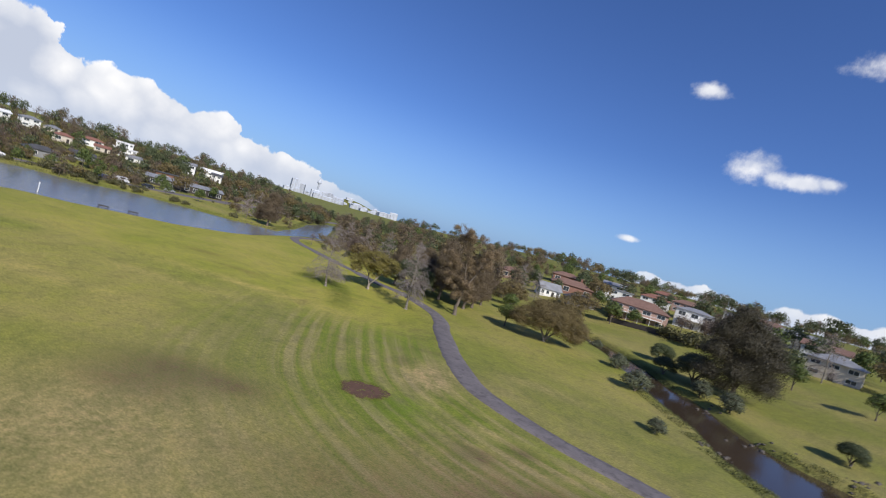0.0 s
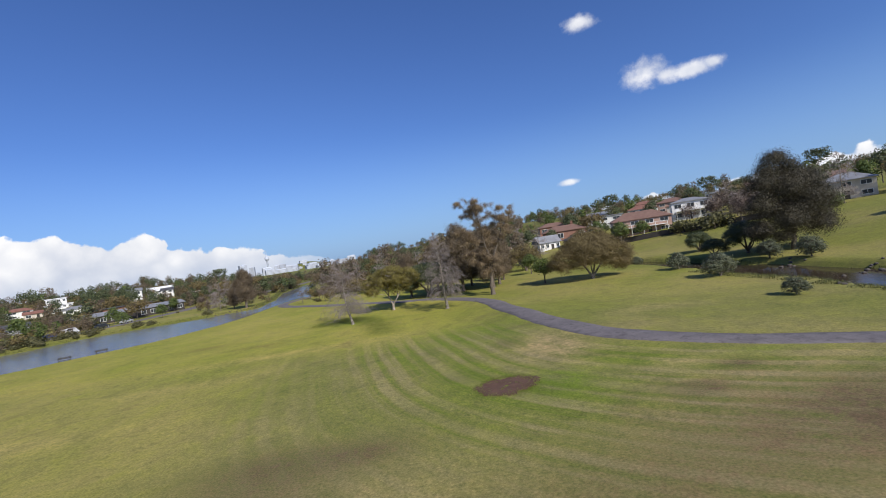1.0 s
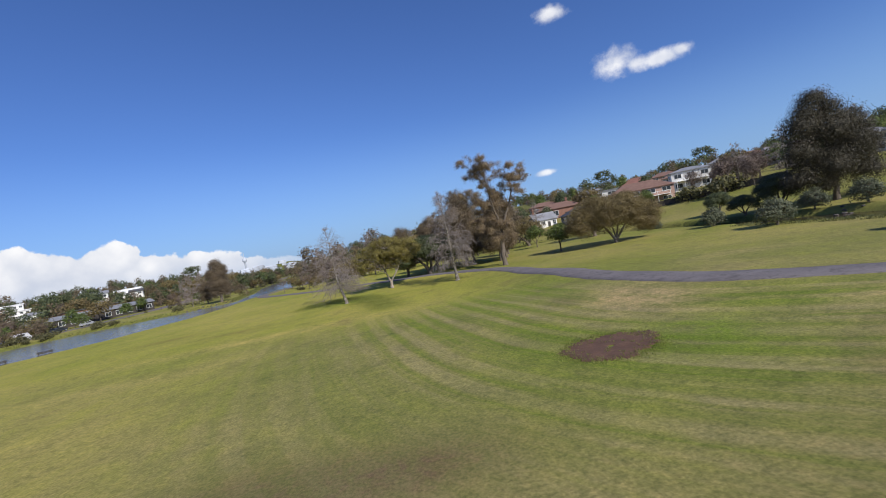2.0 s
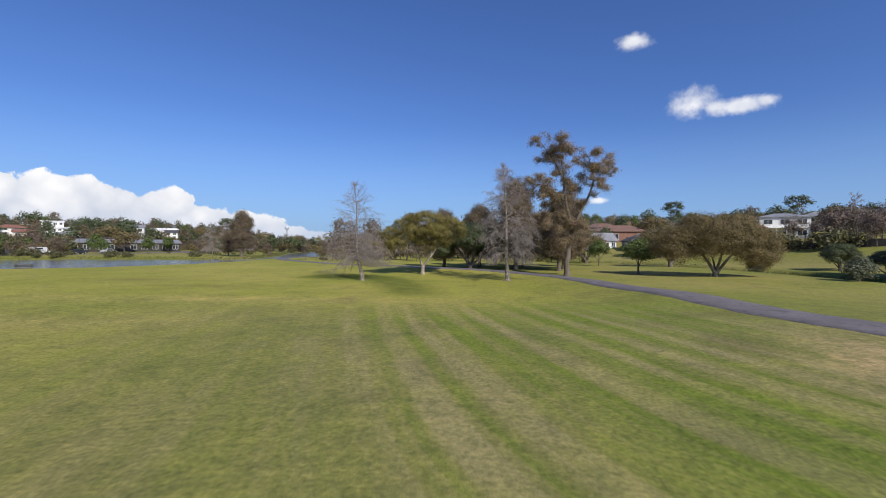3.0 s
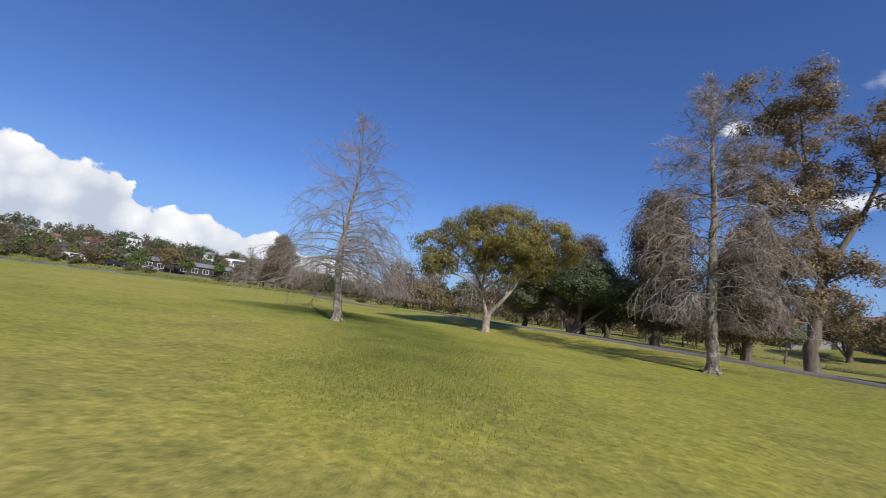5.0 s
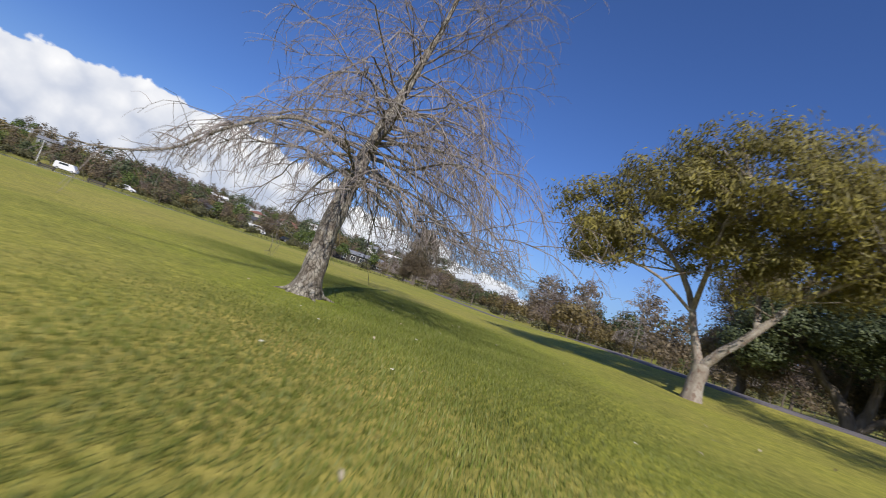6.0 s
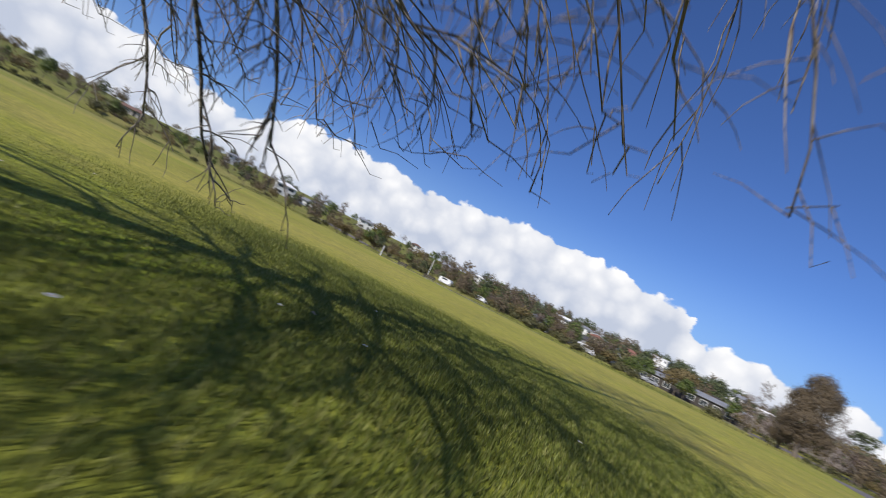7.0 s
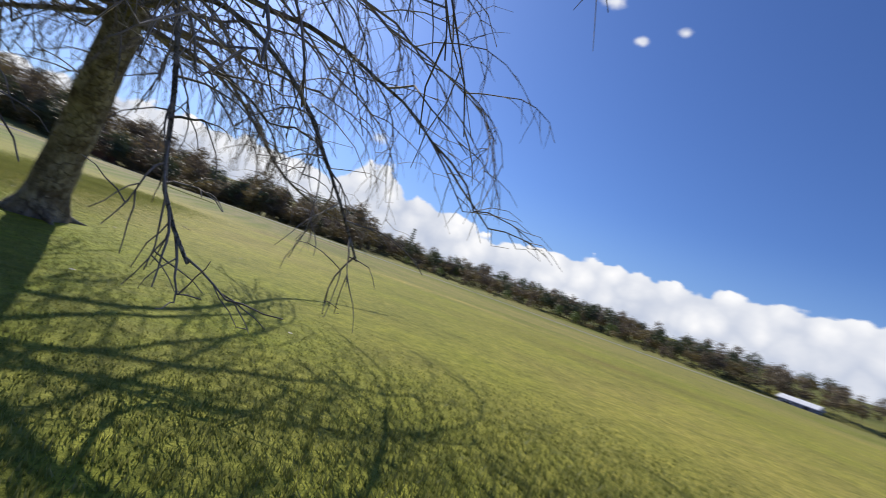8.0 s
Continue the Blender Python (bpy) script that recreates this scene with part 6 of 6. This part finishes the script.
def dirt_patch():
    """A worn hollow of bare red soil with a ragged rim."""
    g = np.random.default_rng(2)
    rings, n = 14, 160
    V = [(8.25, 4.75, 0.006)]
    a = np.linspace(0, 2 * np.pi, n, endpoint=False)
    edge = 1.9 + 0.18 * np.sin(a * 2 + 1) + 0.13 * np.sin(a * 3 + 0.4) + 0.11 * np.sin(a * 7) + 0.08 * np.sin(a * 13 + 2) + g.normal(0, 0.09, n)
    for i in range(1, rings + 1):
        s = i / rings
        z = 0.012 + g.normal(0, 0.012, n) * s * s + 0.02 * s - 0.05 * (i == rings)
        x, y = 8.25 + np.cos(a) * edge * s * 1.02, 4.75 + np.sin(a) * edge * s * 0.88
        zz = land(np.column_stack([x, y]))[0]
        V += list(zip(x, y, zz + z))
    F = [(0, 1 + j, 1 + (j + 1) % n) for j in range(n)]
    for i in range(rings - 1):
        for j in range(n):
            p, q = 1 + i * n + j, 1 + i * n + (j + 1) % n
            F.append((p, p + n, q + n, q))
    tagged(mesh_object("dirt_patch", V, F, DIRT, smooth=True), "round patch of bare red-brown soil in the lawn", "dirt patch", kind="structure")
    c = []
    for i in range(2600):
        b, r = g.uniform(0, 6.28), 1.85 + g.normal(0, 0.2) + (g.random() < 0.3) * abs(g.normal(0, 0.35))
        c.append((8.25 + math.cos(b) * r, 4.75 + math.sin(b) * r * 0.88))
    for i in range(60):
        b, r = g.uniform(0, 6.28), 1.9 * g.random() ** 0.4
        for j in range(9):
            c.append((8.25 + math.cos(b) * r + g.normal(0, 0.05), 4.75 + math.sin(b) * r * 0.88 + g.normal(0, 0.05)))
    return c


RIM = dirt_patch()


def blades(name, centres, tall, wide, mat, label, seed, lean=0.45):
    """Blades of grass: narrow bent triangles standing on the ground."""
    g = np.random.default_rng(seed)
    c = np.asarray(centres)
    n = len(c)
    z = land(c)[0]
    a = g.uniform(0, 2 * np.pi, n)
    side = np.column_stack([np.cos(a), np.sin(a), np.zeros(n)]) * (wide * g.uniform(0.7, 1.4, n))[:, None]
    tip = np.column_stack([-np.sin(a), np.cos(a), np.zeros(n)]) * (g.normal(0, lean, n) * tall)[:, None]
    h = tall * g.uniform(0.55, 1.35, n)
    p = np.column_stack([c, z - 0.008])
    end = p + tip + np.column_stack([0 * h, 0 * h, h])
    V = np.stack([p - side, p + side, end], 1).reshape(-1, 3)
    return tagged(mesh_object(name, V, np.arange(3 * n).reshape(n, 3), mat), label, "grass", kind="stuff")


def near_lawn():
    g = np.random.default_rng(9)
    # thick where the way runs low, thinner outwards
    spine = np.array([(-1.0, 31), (-2.5, 38.0), (-4.2, 43.0), (-6.6, 47.0), (-8.8, 48.6), (-11.0, 48.2), (-12.0, 46.2)])
    pts = []
    for n, spread in ((330000, 1.6), (170000, 3.2)):
        t = g.uniform(0, len(spine) - 1.001, n)
        i = t.astype(int)
        c = spine[i] * (1 - (t - i))[:, None] + spine[i + 1] * (t - i)[:, None]
        c = c + np.array([-1.2, 0.6]) + g.normal(0, spread, (n, 2))
        # gather into tufts
        cell = np.round(c / 0.11) * 0.11 + g.normal(0, 0.028, (n, 2))
        pts.append(np.where(g.random((n, 1)) < 0.6, cell, c))
    c = np.vstack(pts)
    d = np.hypot(c[:, 0] + 7.87, c[:, 1] - 43.15)
    c = c[d > 0.5]
    # longest where it grows thick, close-cropped outwards
    way = poly_distance(c - np.array([-1.2, 0.6]), spine)
    blades("lawn_grass", c, 0.008 + 0.036 * np.exp(-((way / 2.8) ** 2)), 0.005, LEAF_BLADE, "short green lawn grass blades in tufts", 4)


near_lawn()


def banks():
    g = np.random.default_rng(14)
    pts = []
    for p, q in zip(CREEK_LINE[:-1], CREEK_LINE[1:]):
        if not (-25 < p[1] < 104 and p[0] > -10):
            continue
        t = (q - p) / np.linalg.norm(q - p)
        nrm = np.array([-t[1], t[0]])
        k = 1100 if p[1] < 60 else 300
        u = g.random(k)[:, None]
        off = np.where(g.random(k) < (0.68 if p[1] < 40 else 0.5), g.uniform(3.2, 9.0, k), -g.uniform(3.0, 5.0, k))
        if p[1] > 40:
            off = np.sign(off) * g.uniform(2.4, 4.6, k)
        off = off + np.sign(off) * 4.0 * ss(26, 14, p[1])
        pts.append(p + (q - p) * u + nrm * off[:, None])
    c = np.vstack(pts)
    blades("bank_grass", c, 0.24, 0.03, LEAF_REED, "rank dark green grass along the creek banks", 15, 1.0)
    pts = []
    shore = np.vstack([LAKE_SHORE, LAKE_SHORE[:1]])
    for i in list(range(12, 34)):
        p, q = shore[i], shore[i + 1]
        L = np.linalg.norm(q - p)
        k = int(L * 26)
        n = np.array([(q - p)[1], -(q - p)[0]]) / L
        pts.append(p + (q - p) * g.random(k)[:, None] + n * g.normal(0.9, 0.7, k)[:, None])
    blades("reeds", np.vstack(pts), 0.32, 0.05, LEAF_REED, "olive reeds and grass along the lake shore", 16, 0.35)
    blades("rim_grass", np.array(RIM), 0.09, 0.012, LEAF_BLADE, "ragged grass tufts round the bare soil", 17, 0.6)


banks()


def rock_mesh(seed, size):
    bm = bmesh.new()
    bmesh.ops.create_icosphere(bm, subdivisions=2, radius=size)
    for v in bm.verts:
        v.co *= 1 + 0.35 * noise.noise(v.co * (1.4 / size) + Vector((seed, 0, 0)))
        v.co.z *= 0.6
    return bm


def rocks():
    g = np.random.default_rng(21)
    n = 0
    for (x0, y0), spread, k in (((-50.5, 111.5), 3.5, 16), ((-58, 109.3), 3.0, 8), ((46.5, 19), 1.2, 10), ((57.0, 27.5), 2.4, 14), ((56.5, 40), 2.2, 10), ((65.0, 21), 2.0, 12), ((-71, 49.5), 2.5, 6)):
        for i in range(k):
            x, y = x0 + g.normal(0, spread), y0 + g.normal(0, spread * 0.5)
            s = g.uniform(0.1, 0.32)
            r = part("rock", rock_mesh(n * 1.7, s), ROCK, None)
            r.matrix_world = pose(x, y, max(height(x, y), -0.95) + s * 0.15, 0, 0, g.uniform(0, 360))
            tagged(r, "weathered grey-brown rock on the water's edge", "rock", "shore rocks")
            n += 1


rocks()


def daisy(x, y):
    d = root("daisy", x, y, height(x, y), 0, "small white daisy in the grass", "flower", "daisies")
    mesh_object("stem", *tubes([(np.array([(0, 0, -0.01), (0.004, 0, 0.03), (0.002, 0.003, 0.055)]), np.array([0.0012, 0.0011, 0.001]))], 5), LEAF_GREEN, d, True)
    V, F = [], []
    for i in range(14):
        a = i * 0.4488
        c, s = math.cos(a), math.sin(a)
        k = len(V)
        for r, w, z in ((0.004, 0.0015, 0.056), (0.011, 0.0032, 0.059), (0.0165, 0.0018, 0.0575)):
            V += [(c * r - s * w, s * r + c * w, z), (c * r + s * w, s * r - c * w, z)]
        F += [(k, k + 1, k + 3, k + 2), (k + 2, k + 3, k + 5, k + 4)]
    mesh_object("petals", V, F, PETAL, d)
    bm = bmesh.new()
    bmesh.ops.create_uvsphere(bm, u_segments=10, v_segments=6, radius=0.005, matrix=Matrix.Translation((0.002, 0.003, 0.057)) @ Matrix.Diagonal((1, 1, 0.6, 1)))
    part("flower_centre", bm, POLLEN, d)
    return d


FLOWERS = [(-6.0, 41.6), (-6.6, 41.9), (-5.6, 42.9), (-6.9, 45.2), (-7.4, 45.7), (-7.7, 45.3), (-8.2, 46.0), (-8.5, 45.6), (-7.9, 46.4), (-9.0, 46.9), (-8.9, 47.4), (-6.2, 44.6), (-4.6, 41.0), (-5.1, 40.2), (-3.6, 36.3),
           (-2.1, 37.0), (-6.9, 38.2), (-5.9, 46.4), (-9.6, 45.1), (-4.9, 47.9), (-10.4, 47.6), (-3.0, 42.2), (-8.8, 48.8), (-11.0, 44.9)]
proto = daisy(*FLOWERS[0])
for i, (x, y) in enumerate(FLOWERS[1:]):
    copy_thing(proto, pose(x, y, height(x, y), 0, 0, i * 47))


def fallen_leaf():
    d = root("fallen_leaf", 0.4, 35.2, height(0.4, 35.2) + 0.02, 0, "dry pale brown leaf lying on the grass", "leaf", "fallen leaves")
    bm = bmesh.new()
    bmesh.ops.create_grid(bm, x_segments=8, y_segments=4, size=0.5)
    for v in bm.verts:
        u = v.co.x + 0.5
        w = math.sin(math.pi * min(1, max(0, u))) ** 0.7 * 0.9 + 0.03
        v.co = Vector(((u - 0.5) * 0.13, v.co.y * w * 0.06, 0.018 * math.sin(u * 5) + 0.25 * v.co.y ** 2 * 0.06 + 0.02))
    ret = bmesh.ops.extrude_face_region(bm, geom=list(bm.faces))
    for v in [e for e in ret["geom"] if isinstance(e, bmesh.types.BMVert)]:
        v.co.z += 0.0012
    part("blade", bm, DRY_LEAF, d)
    mesh_object("stalk", *tubes([(np.array([(-0.09, 0.004, 0.03), (-0.065, 0, 0.022), (0.05, 0, 0.02)]), np.array([0.0014, 0.0014, 0.0006]))], 5), DRY_LEAF, d)
    return d


leaf = fallen_leaf()
g4 = np.random.default_rng(33)
for i in range(34):
    x, y = g4.uniform(-9.5, 1.5), g4.uniform(33, 48)
    if math.hypot(x + 7.87, y - 43.15) > 0.8:
        copy_thing(leaf, Matrix.Translation((x, y, height(x, y) + 0.02)) @ Euler((g4.normal(0, 0.3), g4.normal(0, 0.3), g4.uniform(0, 6.28))).to_matrix().to_4x4() @ Matrix.Diagonal((*([g4.uniform(0.3, 0.65)] * 3), 1)))


def marker_post(x, y, tall, label):
    p = root("marker_post", x, y, max(height(x, y), -0.7), 4, label, "post")
    bm = bmesh.new()
    bmesh.ops.create_cone(bm, cap_ends=True, segments=12, radius1=0.09, radius2=0.07, depth=tall, matrix=Matrix.Translation((0, 0, tall / 2 - 0.2)))
    part("shaft", bm, TRIM, p)
    bm = bmesh.new()
    box(bm, 0, 0, tall - 0.2, 0.3, 0.06, 0.22, 0.01)
    part("plate", bm, TRIM, p)


marker_post(-72.8, 54.0, 2.2, "white marker post standing in the lake")
b = radians(76.5)
marker_post(-6 - math.sin(b) * 125, 45 + math.cos(b) * 125, 5.0, "tall white post beside the far shore")


def picnic_bench(x, y, turn):
    t = root("picnic_bench", x, y, height(x, y), turn, "weathered dark timber bench on the lake shore", "bench")
    for y0, z0, sy in ((0, 0.45, 0.14), (0.16, 0.45, 0.14), (0.32, 0.45, 0.14), (0.45, 0.72, 0.05), (0.5, 0.88, 0.05)):
        bm = bmesh.new()
        box(bm, 0, y0, z0, 1.9, sy, 0.05 if z0 < 0.5 else 0.13, 0.008)
        part("slat", bm, WOOD_DARK, t)
    for sx in (-0.75, 0.75):
        bm = bmesh.new()
        box(bm, sx, 0.15, 0.2, 0.1, 0.5, 0.45, 0.01)
        box(bm, sx, 0.47, 0.6, 0.1, 0.07, 0.8, 0.01)
        part("leg", bm, WOOD_DARK, t)


picnic_bench(-59.8, 55.2, 30)
picnic_bench(-55.5, 58.0, 35)


def plank_fence(points, label):
    f = root("fence", points[0][0], points[0][1], height(*points[0]), 0, label, "fence")
    o = Vector((points[0][0], points[0][1], height(*points[0])))
    for (x0, y0), (x1, y1) in zip(points[:-1], points[1:]):
        L = math.hypot(x1 - x0, y1 - y0)
        a = math.atan2(y1 - y0, x1 - x0)
        n = max(1, int(L / 2.4))
        for i in range(n):
            x, y = x0 + (x1 - x0) * (i + 0.5) / n, y0 + (y1 - y0) * (i + 0.5) / n
            for nm, sx, sz, sy in (("panel", L / n - 0.1, 1.6, 0.05), ("post", 0.1, 1.75, 0.1)):
                bm = bmesh.new()
                box(bm, 0 if nm == "panel" else L / n / 2, 0, sz / 2, sx, sy, sz, 0.01)
                ob = part(nm, bm, WOOD_DARK, f)
                ob.matrix_local = Matrix.Translation(Vector((x, y, height(x, y))) - o) @ Euler((0, 0, a)).to_matrix().to_4x4()


plank_fence([(64, 112), (74, 105), (84, 93), (92, 84)], "dark timber plank fence below the gardens")
